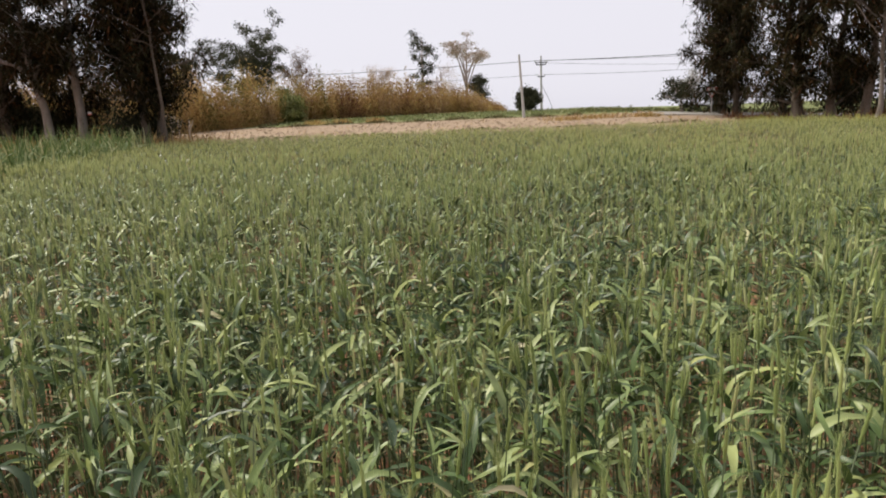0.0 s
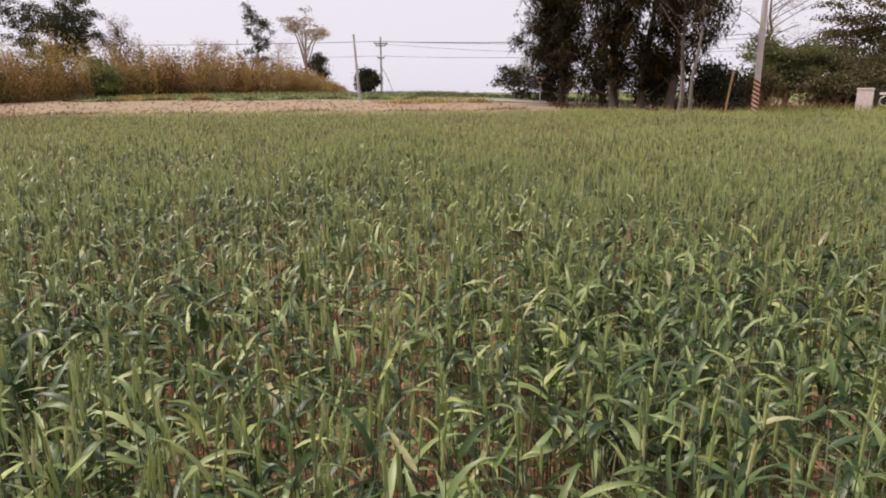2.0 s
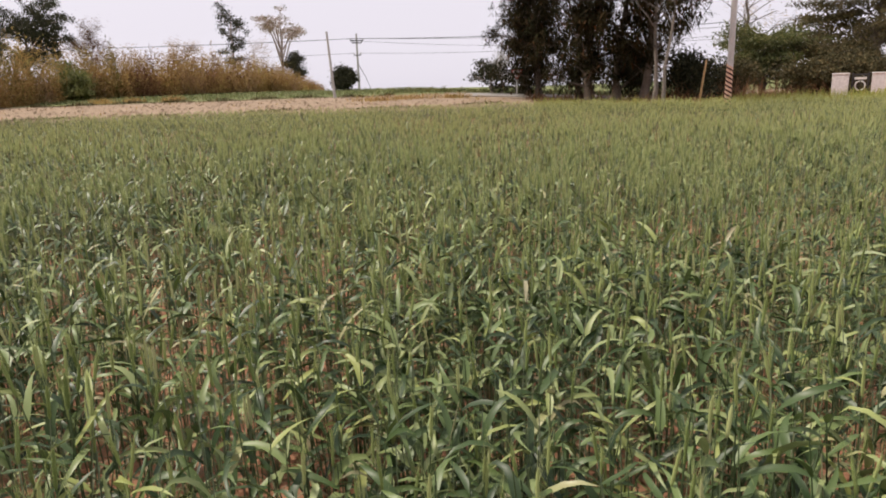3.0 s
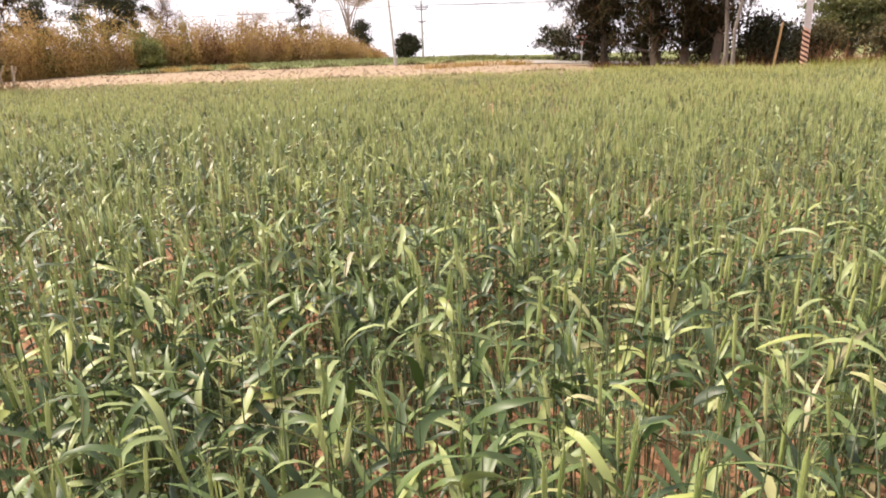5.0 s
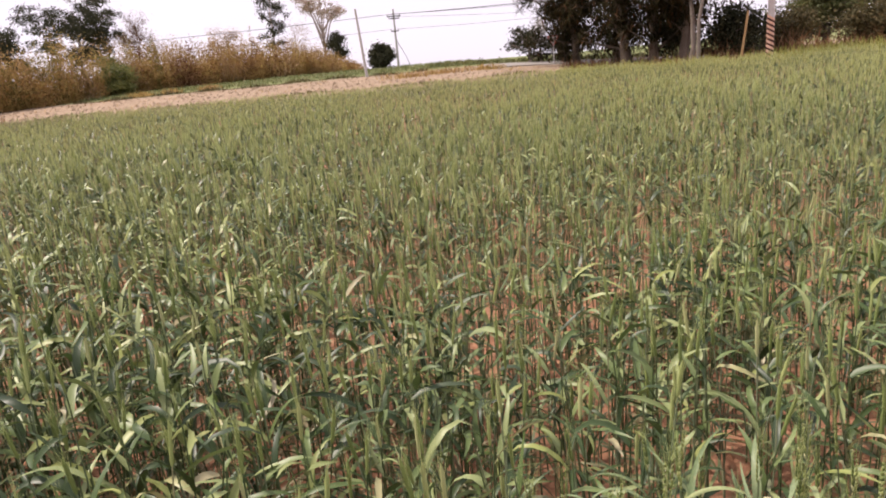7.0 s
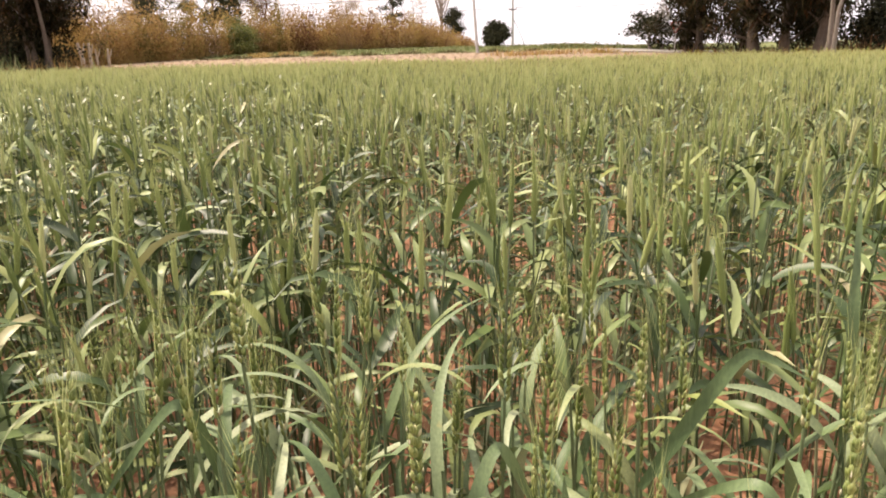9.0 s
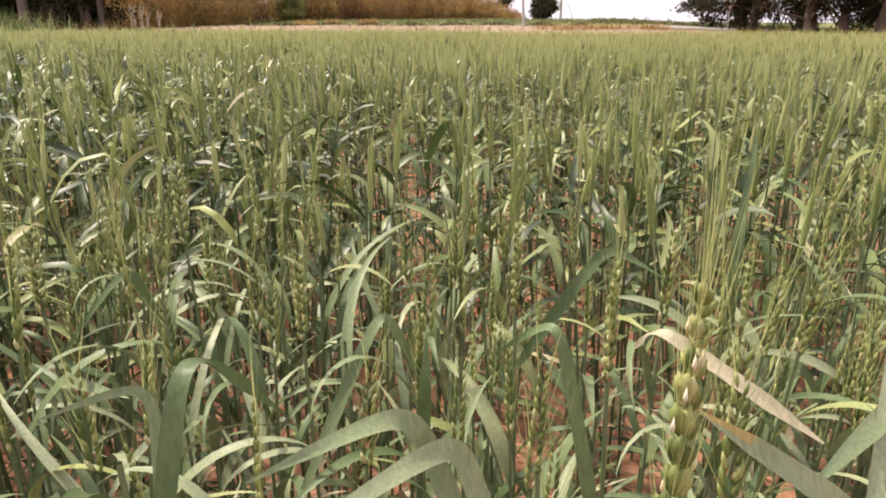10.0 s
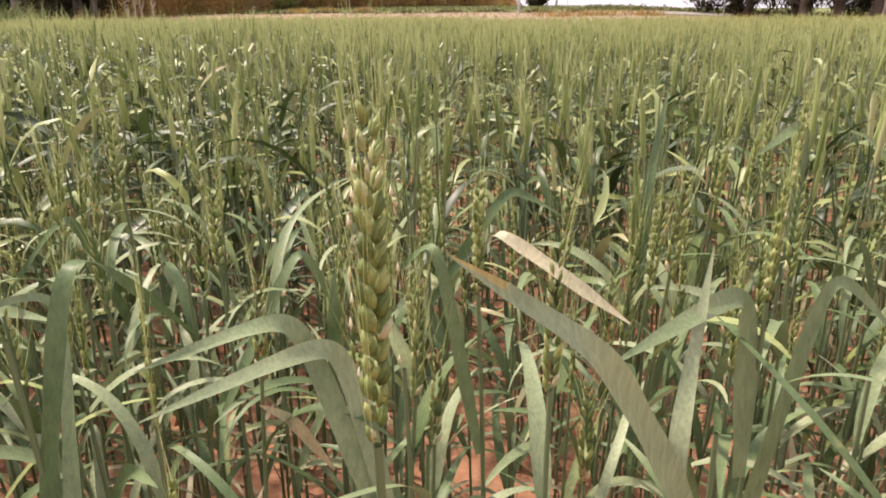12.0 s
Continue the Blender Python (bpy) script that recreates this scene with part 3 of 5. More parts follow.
PLOT = (4.28, 2.06, 5.55, 2.80)      # the plants in this plot stand as single things
NEAR = ((-2.0, 0.9, 2.2, 3.7), (2.2, 1.25, 6.6, 4.3))
MIDDLE = (-6.7, 0.6, 13.0, 9.2)


def inside(p, r):
    return (p[:, 0] > r[0]) & (p[:, 0] < r[2]) & (p[:, 1] > r[1]) & (p[:, 1] < r[3])


def crop(name, blocks, label):
    return tagged(new(name, mesh_from(name, blocks)), label, "wheat crop", kind="stuff")


rng = np.random.default_rng(5)
feet = np.concatenate([scatter(rng, *r, 300, g, wedge=True) for r, g in zip(NEAR, (0.46, 0.40))])
feet = feet[~inside(feet, PLOT)]
# a trodden gap where the walker stands at the end
feet = feet[np.hypot(feet[:, 0] - 4.92, feet[:, 1] - 1.98) > 0.32]
crop("wheat_crop", wheat(feet, rng, 0), "green wheat in ear with arching blue-green leaves on red soil")
feet = scatter(rng, *MIDDLE, 155, 0.2, wedge=True)
feet = feet[~(inside(feet, NEAR[0]) | inside(feet, NEAR[1]))]
feet = feet[~((feet[:, 1] < 2.1) & (feet[:, 0] > 2.0))]
crop("wheat_crop", wheat(feet, rng, 1), "green wheat in ear filling the middle of the field")
feet = scatter(rng, -13, 9.2, 42, 31, 52, 0.15, 0, True)
feet = np.concatenate([feet, scatter(rng, -8.5, 9.2, 16, 15, 45, 0.1, 0, True), scatter(rng, -7, -2.5, 13, 9, 40, 0.15, 0.17, False), scatter(rng, -13, 9, 42, 31, 8, 0.15, 0, False)])
# the beaten track that the walk follows
track = np.interp(feet[:, 0], [-8, 0, 1, 2.2, 3.3, 4.3, 4.9, 14], [-0.2, 0.1, 0.3, 1.05, 1.4, 1.8, 1.9, 2.3])
feet = feet[np.abs(feet[:, 1] - track + 0.25) > 0.45]
crop("wheat_crop", wheat(feet, rng, 2), "distant pale green wheat reaching the field's far edge")


# ---------------------------------------------------------------- litter and clods on the bare soil
rng = np.random.default_rng(8)
n = 4200
lx, ly = rng.uniform(-1.5, 6.3, n), rng.uniform(0.7, 4.2, n)
lie = FIELD + np.array([clod_z(x, y) for x, y in zip(lx, ly)]) + 0.004
v, f, _ = ribbons(np.stack([lx, ly, lie], -1), rng.uniform(0, 6.283, n), rng.uniform(0.04, 0.13, n), rng.uniform(0.004, 0.010, n), rng.uniform(1.2, 1.5, n), rng.uniform(0.1, 0.4, n), np.full(n, 1.0), 2, None, rng, 0.9, 2.0, 0.6)
tagged(new("leaf_litter", mesh_from("leaf_litter", [(v, f, DRYLEAF)])), "straw-coloured dead wheat leaves lying on red soil", "leaf litter", kind="stuff")
n = 5200
lx, ly = rng.uniform(-1.5, 6.3, n), rng.uniform(0.7, 4.0, n)
size = 0.004 + 0.016 * rng.random(n) ** 3
lie = FIELD + np.array([clod_z(x, y) for x, y in zip(lx, ly)])
lump = OCTA_V[None] * rng.uniform(0.7, 1.3, (n, 6, 1)) * size[:, None, None] * np.array([1.2, 1.0, 0.8])
v = lump + np.stack([lx, ly, lie + size * 0.2], -1)[:, None]
f = (np.arange(n)[:, None, None] * 6 + OCTA_F[None]).reshape(-1, 3)
tagged(new("soil_clods", mesh_from("soil_clods", [(v.reshape(-1, 3), f, SOIL)], False)), "crumbled red soil clods between the wheat rows", "soil clods", kind="stuff")


# ---------------------------------------------------------------- single wheat plants in the plot near the camera's last stand
def wheat_plant(m, rng, height, awned=True, leaves=4, ear_length=0.085):
    """One tiller with its parts: stem, leaves, ear and the bristles of the ear."""
    root = thing("wheat_plant", m, "green wheat plant with a bristled ear rooted in red soil", "wheat plant", "wheat plants")
    one = np.zeros((1, 3))
    hgt = np.array([height])
    line = stems_line(one, hgt, rng.uniform(0, 6.283, 1), rng.uniform(0.0, 0.07, 1), 9)
    v, f = thin_tubes(line, np.linspace(0.0024, 0.0015, 9)[None], 6)
    part_from("stem", [(v, f, STEM)], root)
    a0 = rng.uniform(0, 6.283)
    for i in range(leaves):
        share = (0.86, 0.66, 0.44, 0.2)[i]
        b = along(line, np.array([share + rng.uniform(-0.05, 0.05)]))
        v, f, _ = ribbons(b, np.array([a0 + math.pi * i + rng.normal(0, 0.4)]), rng.uniform(0.12, 0.20, 1), rng.uniform(0.0085, 0.0150, 1) * (1, 1, 0.9, 0.7)[i], rng.uniform(0.2, 0.7, 1), rng.uniform(0.8, 2.5, 1),
                          rng.uniform(1.0, 2.4, 1), 14, 0.28, rng, 0.5, 2.6, 0.35)
        dry = i == 3 and rng.random() < 0.5
        part_from("leaf", [(v, f, OWNDRY if dry else OWNLEAF)], root, "withered straw-coloured leaf" if dry else "")
    if awned:
        d = line[:, -1] - line[:, -2]
        d /= np.linalg.norm(d)
        el = np.array([ear_length])
        bl = ears(line[:, -1] + d * el[:, None], d, el, rng.uniform(0, 6.283, 1), rng, 20, True, 20, np.array([0.06]), 0.00028, 1.0, PLUMP)
        ear = part_from("ear", bl[:1], root, "yellow-green bristled ear")
        part_from("bristle_tuft", bl[1:], ear)
    return root


rng = np.random.default_rng(11)
kinds = [wheat_plant(pose(4.36 + 0.2 * i, 2.72 - 0.03 * i, FIELD, 0, 0, 40 * i), rng, h, a) for i, (h, a) in enumerate(((0.46, True), (0.42, True), (0.50, True), (0.38, False), (0.40, True), (0.44, False)))]
plot_feet = scatter(rng, *PLOT, 345, 0.45)
for x, y, z in plot_feet:
    near_eye = math.hypot(x - 4.93, y - 2.02)
    if near_eye < 0.24 or (near_eye < 0.50 and rng.random() < 0.35):
        continue
    ob = kinds[rng.integers(0, 6)]
    copy_thing(ob, pose(x, y, z, 0, 0, rng.uniform(0, 360)) @ Matrix.Scale(rng.uniform(0.92, 1.07), 4))


def blade(name, foot, a, b, c, width, mat, parent, label="", segs=26, fold=0.25, face=(0.1, -0.75, 0.7), yellow=0.0, neck=0.5):
    """A leaf from a to c that arches over by b (world points), under a plant with its root at foot."""
    a, b, c = (np.array(p, float) - np.array(foot, float) for p in (a, b, c))
    s = np.linspace(0, 1, segs + 1)[:, None]
    b = (14 * b - a - c) / 12
    q = (1 - s) ** 2 + 12 * s * (1 - s) + s ** 2
    p = ((1 - s) ** 2 * a + 12 * s * (1 - s) * b + s ** 2 * c) / q
    d = np.gradient(p, axis=0)
    d /= np.linalg.norm(d, axis=1)[:, None]
    side = np.cross(d, face)
    side /= np.linalg.norm(side, axis=1)[:, None] + 1e-6
    nrm = np.cross(side, d)
    t = s[:, 0]
    run = np.concatenate([[0], np.cumsum(np.linalg.norm(np.diff(p, axis=0), axis=1))])
    t = run / run[-1]
    w = (width / 2 * np.minimum(1, neck + (1 + 3 * neck) * t) * (1 - t ** 3.6) + 0.0004)[:, None]
    ripple = (0.0012 * np.sin(t * 19))[:, None]
    v = np.stack([p - side * w + nrm * (w * fold + ripple), p, p + side * w + nrm * (w * fold - ripple)], 1).reshape(-1, 3)
    k = np.arange(segs)[:, None] * 3 + np.arange(2)[None]
    f = np.stack([k, k + 1, k + 4, k + 3], -1).reshape(-1, 4)
    ob = part_from(name, [(v, f, mat)], parent, label)
    if yellow:      # the withered end of the leaf, cut ragged
        ob.data.materials.append(YELLOWTIP)
        ragged = np.random.default_rng(2)
        for poly in ob.data.polygons:
            if t[min(poly.index // 2, segs)] > 1 - yellow + ragged.uniform(-0.04, 0.04):
                poly.material_index = 1
    return ob


def spike(top, d, length, rng, nodes=21, stout=1.0):
    """A flowering ear: spikelets on alternate sides of a rachis, each a fan of three florets between two glumes, with fine bristles and hanging anthers."""
    d = d / np.linalg.norm(d)
    side = np.array([math.cos(1.1), math.sin(1.1), 0.0])
    side -= d * side.dot(d)
    side /= np.linalg.norm(side)
    other = np.cross(d, side)
    grains, awns, anthers = [], [], []
    for k in range(nodes):
        s = (k + 0.5) / nodes
        sgn = 1 if k % 2 else -1
        fat = (0.62 + 0.42 * math.sin(math.pi * min(1, s * 0.9 + 0.14))) * stout * rng.uniform(0.9, 1.1)
        base = top - d * length * (1 - s) + side * sgn * 0.0018
        for fan, big in ((-0.55, 0.80), (-0.2, 1.0), (0.2, 1.0), (0.55, 0.80), (0.0, 1.12)):
            ax = d + side * sgn * (0.30 + 0.10 * (fan == 0)) + other * fan * 0.75 + rng.normal(0, 0.05, 3)
            ax /= np.linalg.norm(ax)
            u = np.cross(ax, other)
            u /= np.linalg.norm(u)
            w = np.cross(ax, u)
            ln = 0.0052 * big * fat
            c = base + ax * ln * 0.9
            grains.append(c + GRAIN_V[:, 2:] * ax * ln + GRAIN_V[:, :1] * u * ln * 0.38 + GRAIN_V[:, 1:2] * w * ln * 0.46)
            if abs(fan) < 0.5:
                for _ in range(1):
                    a = d + side * sgn * 0.14 + other * fan * 0.30 + rng.normal(0, 0.085, 3)
                    a /= np.linalg.norm(a)
                    sd = np.cross(a, rng.normal(size=3))
                    sd *= 0.00013 / np.linalg.norm(sd)
                    b = c + ax * ln * 0.8
                    awns.append(np.array([b - sd, b + sd, b + a * rng.uniform(0.045, 0.075)]))
        if rng.random() < 0.45:
            c = base + side * sgn * 0.0075 * stout + other * rng.normal(0, 0.002) - d * 0.002
            anthers.append(c + OCTA_V * np.array([0.0006, 0.0006, 0.0024]))
    g, a, an = np.array(grains), np.array(awns), np.array(anthers)
    return ((g.reshape(-1, 3), (np.arange(len(g))[:, None, None] * len(GRAIN_V) + GRAIN_F[None]).reshape(-1, 3), PLUMP),
            (a.reshape(-1, 3), np.arange(3 * len(a)).reshape(-1, 3), AWN),
            (an.reshape(-1, 3), (np.arange(len(an))[:, None, None] * 6 + OCTA_F[None]).reshape(-1, 3), ANTHER))


def chosen_plant(foot, top, ear_length, leaves, label, seed, stout=1.0):
    """A plant with its stem from foot to top, an ear on it and leaves given as (foot, bow, tip, width, dry)."""
    r = np.random.default_rng(seed)
    root = thing("wheat_plant", Matrix.Translation(foot), label, "wheat plant", "wheat plants")
    f0, t0 = np.array(foot, float), np.array(top, float)
    s = np.linspace(0, 1, 9)[:, None]
    d = (t0 - f0) / np.linalg.norm(t0 - f0)
    end = (t0 - f0) - d * ear_length
    line = end * s + np.array([0.006, 0.004, 0]) * np.sin(s * math.pi)
    v, f = thin_tubes(line[None], np.linspace(0.0026, 0.0016, 9)[None] * stout, 6)
    part_from("stem", [(v, f, STEM)], root)
    for a, b, c, w, dry in leaves:
        brown = dry is True
        blade("leaf", foot, a, b, c, w, OWNDRY if brown else OWNLEAF, root, "withered straw-coloured leaf" if brown else "", yellow=0.0 if brown else dry, neck=0.12 if brown else 0.5)
    if ear_length:
        grain, bristle, anther = spike(t0 - f0, d, ear_length, r, int(ear_length * 235), stout)
        ear = part_from("ear", [grain], root, "yellow-green flowering ear")
        part_from("bristle_tuft", [bristle], ear)
        tagged(part_from("anthers", [anther], ear, "tiny cream anthers hanging from the ear"), kind="stuff")
    return root


chosen_plant((4.900, 2.165, FIELD), (4.912, 2.152, 0.914), 0.116, [], "tall wheat plant with a plump yellow-green ear", 3, 1.1)
chosen_plant((4.885, 2.335, FIELD), (4.887, 2.345, 0.72), 0.0, [((4.872, 2.330, 0.60), (4.810, 2.354, 0.742), (4.728, 2.297, 0.736), 0.0150, False),
                                                           ((4.880, 2.330, 0.60), (4.838, 2.350, 0.727), (4.760, 2.245, 0.737), 0.0142, False),
                                                           ((4.885, 2.335, 0.45), (4.93, 2.36, 0.60), (4.97, 2.40, 0.54), 0.0106, False)],
             "wheat plant with two broad leaves arching over", 4)
chosen_plant((4.69, 2.24, FIELD), (4.69, 2.25, 0.78), 0.0, [((4.693, 2.232, 0.63), (4.705, 2.292, 0.806), (4.706, 2.42, 0.70), 0.0108, False),
                                                       ((4.69, 2.24, 0.52), (4.66, 2.33, 0.757), (4.61, 2.30, 0.765), 0.0106, False)],
             "wheat plant with a tall folded leaf and no ear yet", 5)
chosen_plant((5.070, 2.285, FIELD), (5.072, 2.29, 0.72), 0.0, [((5.066, 2.285, 0.660), (5.000, 2.235, 0.790), (4.930, 2.206, 0.852), 0.0158, 0.13),
                                                          ((5.068, 2.290, 0.56), (5.055, 2.300, 0.70), (5.085, 2.38, 0.80), 0.0122, False)],
             "wheat plant with a leaf pointing up and yellowing at its tip", 6)
chosen_plant((4.935, 2.40, FIELD), (4.932, 2.405, 0.83), 0.08, [((4.940, 2.365, 0.795), (4.950, 2.335, 0.818), (5.022, 2.303, 0.779), 0.0104, True),
                                                           ((4.935, 2.395, 0.62), (4.90, 2.42, 0.775), (4.86, 2.46, 0.74), 0.0099, False)],
             "wheat plant with a pale drooping leaf beside its ear", 7)
chosen_plant((5.120, 2.375, FIELD), (5.125, 2.385, 0.84), 0.08, [((5.120, 2.372, 0.63), (5.109, 2.385, 0.760), (5.010, 2.288, 0.760), 0.0150, 0.16),
                                                            ((5.122, 2.378, 0.52), (5.17, 2.40, 0.765), (5.25, 2.42, 0.70), 0.0106, False),
                                                            ((5.120, 2.372, 0.38), (5.09, 2.34, 0.60), (5.06, 2.31, 0.70), 0.0114, False)],
             "wheat plant with a silvery leaf bent across its neighbours", 8)
chosen_plant((4.54, 2.62, FIELD), (4.544, 2.609, 0.847), 0.085, [((4.541, 2.618, 0.55), (4.50, 2.58, 0.74), (4.43, 2.55, 0.66), 0.0106, False)],
             "wheat plant with a leaning slender ear", 9)
chosen_plant((5.085, 2.60, FIELD), (5.116, 2.698, 0.745), 0.085, [((5.09, 2.61, 0.45), (5.14, 2.62, 0.66), (5.21, 2.60, 0.55), 0.0106, False)],
             "wheat plant with a bright yellow-green young ear", 10)
chosen_plant((4.70, 2.47, FIELD), (4.70, 2.49, 0.80), 0.075, [((4.70, 2.462, 0.60), (4.754, 2.54, 0.725), (4.795, 2.555, 0.64), 0.0106, False)],
             "wheat plant with a slim arched leaf", 12)
chosen_plant((4.87, 2.585, FIELD), (4.872, 2.59, 0.80), 0.08, [((4.875, 2.585, 0.66), (4.950, 2.592, 0.775), (5.005, 2.588, 0.755), 0.0114, False)],
             "wheat plant with a pale leaf curling over", 13)
chosen_plant((5.095, 2.69, FIELD), (5.10, 2.70, 0.70), 0.0, [((5.10, 2.692, 0.60), (5.112, 2.735, 0.76), (5.135, 2.79, 0.86), 0.0122, False)],
             "wheat plant with a stiff upright dark leaf", 14)


chosen_plant((4.83, 2.44, FIELD), (4.832, 2.45, 0.74), 0.0, [((4.815, 2.41, 0.585), (4.798, 2.37, 0.657), (4.782, 2.35, 0.683), 0.0110, True),
                                                        ((4.793, 2.50, 0.60), (4.800, 2.49, 0.687), (4.800, 2.50, 0.73), 0.0125, False)],
             "wheat plant with a short withered leaf low on its stem", 15)
chosen_plant((4.44, 2.52, FIELD), (4.442, 2.53, 0.80), 0.08, [((4.440, 2.510, 0.60), (4.505, 2.455, 0.694), (4.585, 2.420, 0.706), 0.0130, False)],
             "wheat plant with a level pale leaf", 16)
chosen_plant((4.62, 2.38, FIELD), (4.622, 2.385, 0.70), 0.0, [((4.622, 2.375, 0.52), (4.687, 2.330, 0.634), (4.730, 2.298, 0.650), 0.0142, False),
                                                        ((4.620, 2.380, 0.46), (4.60, 2.42, 0.60), (4.56, 2.44, 0.55), 0.0105, False)],
             "short wheat plant with a low arching leaf", 17)
chosen_plant((5.215, 2.60, FIELD), (5.22, 2.61, 0.86), 0.08, [((5.218, 2.600, 0.72), (5.224, 2.62, 0.836), (5.160, 2.545, 0.826), 0.0125, False)],
             "wheat plant with a pale leaf bent at its top", 18)


# ---------------------------------------------------------------- trees
def limb_line(rng, start, az, up, length, bend, steps=6):
    """A limb that leaves at az, rising by up (radians over level) and bending by bend."""
    p, pts = np.array(start, float), [np.array(start, float)]
    for i in range(steps):
        u = up + bend * i / steps + rng.normal(0, 0.08)
        az += rng.normal(0, 0.10)
        p = p + length / steps * np.array([math.cos(az) * math.cos(u), math.sin(az) * math.cos(u), math.sin(u)])
        pts.append(p.copy())
    return np.array(pts)


def leaves_block(rng, centres, count, spread, size, mat, droop=0.0, slim=1.0):
    """Small folded leaves round clump centres."""
    n = len(centres) * count
    c = np.repeat(centres, count, 0) + rng.normal(size=(n, 3)) * spread
    d = rng.normal(size=(n, 3)) + np.array([0, 0, -droop])
    d /= np.linalg.norm(d, axis=1)[:, None]
    s = np.cross(d, rng.normal(size=(n, 3)))
    s /= np.linalg.norm(s, axis=1)[:, None]
    ln = size * rng.uniform(0.6, 1.3, n)[:, None]
    w = ln * 0.32 * slim
    up = np.cross(s, d) * w * 0.4
    v = np.stack([c - d * ln / 2, c + s * w + up, c + d * ln / 2, c - s * w + up], 1)
    i = np.arange(n)[:, None] * 4
    f = np.concatenate([i + np.array([[0, 1, 2]]), i + np.array([[0, 2, 3]])])
    return v.reshape(-1, 3), f, mat


def strands_block(rng, centres, count, spread, length, width, mat, segs=2):
    """Hanging needle sprays, as of a casuarina."""
    n = len(centres) * count
    c = np.repeat(centres, count, 0) + rng.normal(size=(n, 3)) * spread
    v, f, _ = ribbons(c, rng.uniform(0, 6.283, n), length * rng.uniform(0.5, 1.4, n), np.full(n, width) * rng.uniform(0.6, 1.4, n), rng.uniform(0.6, 1.9, n), rng.uniform(0.5, 1.5, n), np.full(n, 0.8), segs, None, rng, 0.8, 2.0)
    return v, f, mat


def casuarina(label, foot, height, radius, rng, lean, crown_from, spread, limbs, bark, bare=0.15):
    """A casuarina: an upright trunk, rising limbs, and drooping plumes of needle sprays with gaps of sky between them."""
    x, y = foot
    root = thing("casuarina_tree", Matrix.Translation((x, y, float(ground_z(x, y)) - 0.05)), label, "tree")
    steps = 11
    t = np.linspace(0, 1, steps)
    line = np.stack([lean[0] * height * t ** 1.2, lean[1] * height * t ** 1.2, height * t], -1)
    line[1:, :2] += np.cumsum(rng.normal(0, 0.014 * height ** 0.7, (steps - 1, 2)), 0)
    wood = tube_blocks(line, radius * (1 - 0.88 * t) * (1 + 0.5 * np.exp(-t * 14)), bark, 8)
    plumes, sizes = [], []
    turn = rng.uniform(0, 6.283)
    for i in range(limbs):
        s = crown_from + (0.98 - crown_from) * (i + rng.random()) / limbs
        k = min(s * (steps - 1), steps - 1.001)
        p = line[int(k)] + (line[int(k) + 1] - line[int(k)]) * (k - int(k))
        shape = 0.55 + 0.55 * math.sin(math.pi * min(1, 0.2 + 0.8 * (s - crown_from) / (1 - crown_from)))
        reach = spread * shape * rng.uniform(0.45, 1.15)
        turn += 2.4 + rng.normal(0, 0.5)
        lb = limb_line(rng, p, turn, rng.uniform(0.25, 0.95), reach, rng.uniform(-0.7, 0.2))
        wood += tube_blocks(lb, np.linspace(radius * 0.34 * (1.1 - s), 0.012, len(lb)) + 0.008, bark, 5)
        if rng.random() < bare:
            continue
        for j in range(int(3 + reach * 2.6)):
            q = lb[int(rng.integers(2, len(lb)))] + rng.normal(0, 0.22, 3) * np.array([1, 1, 0.8])
            plumes.append(q)
            sizes.append(rng.uniform(0.6, 1.35))
            wood += tube_blocks(np.array([lb[3], (lb[3] + q) / 2 + (0, 0, 0.06), q]), [0.014, 0.010, 0.006], bark, 3)
    part_from("trunk", wood, root)
    plumes, sizes = np.array(plumes), np.array(sizes)
    each = 38
    n = len(plumes) * each
    big = np.repeat(sizes, each)
    off = rng.normal(size=(n, 3))
    off *= (np.minimum(1.5, np.linalg.norm(off, axis=1)) / np.linalg.norm(off, axis=1))[:, None]
    c = np.repeat(plumes, each, 0) + off * big[:, None] * np.array([0.27, 0.27, 0.33])
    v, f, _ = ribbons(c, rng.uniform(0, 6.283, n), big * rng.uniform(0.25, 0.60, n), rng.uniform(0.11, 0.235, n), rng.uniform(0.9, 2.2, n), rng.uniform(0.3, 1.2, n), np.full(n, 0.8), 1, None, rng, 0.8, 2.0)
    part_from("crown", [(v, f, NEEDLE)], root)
    return root


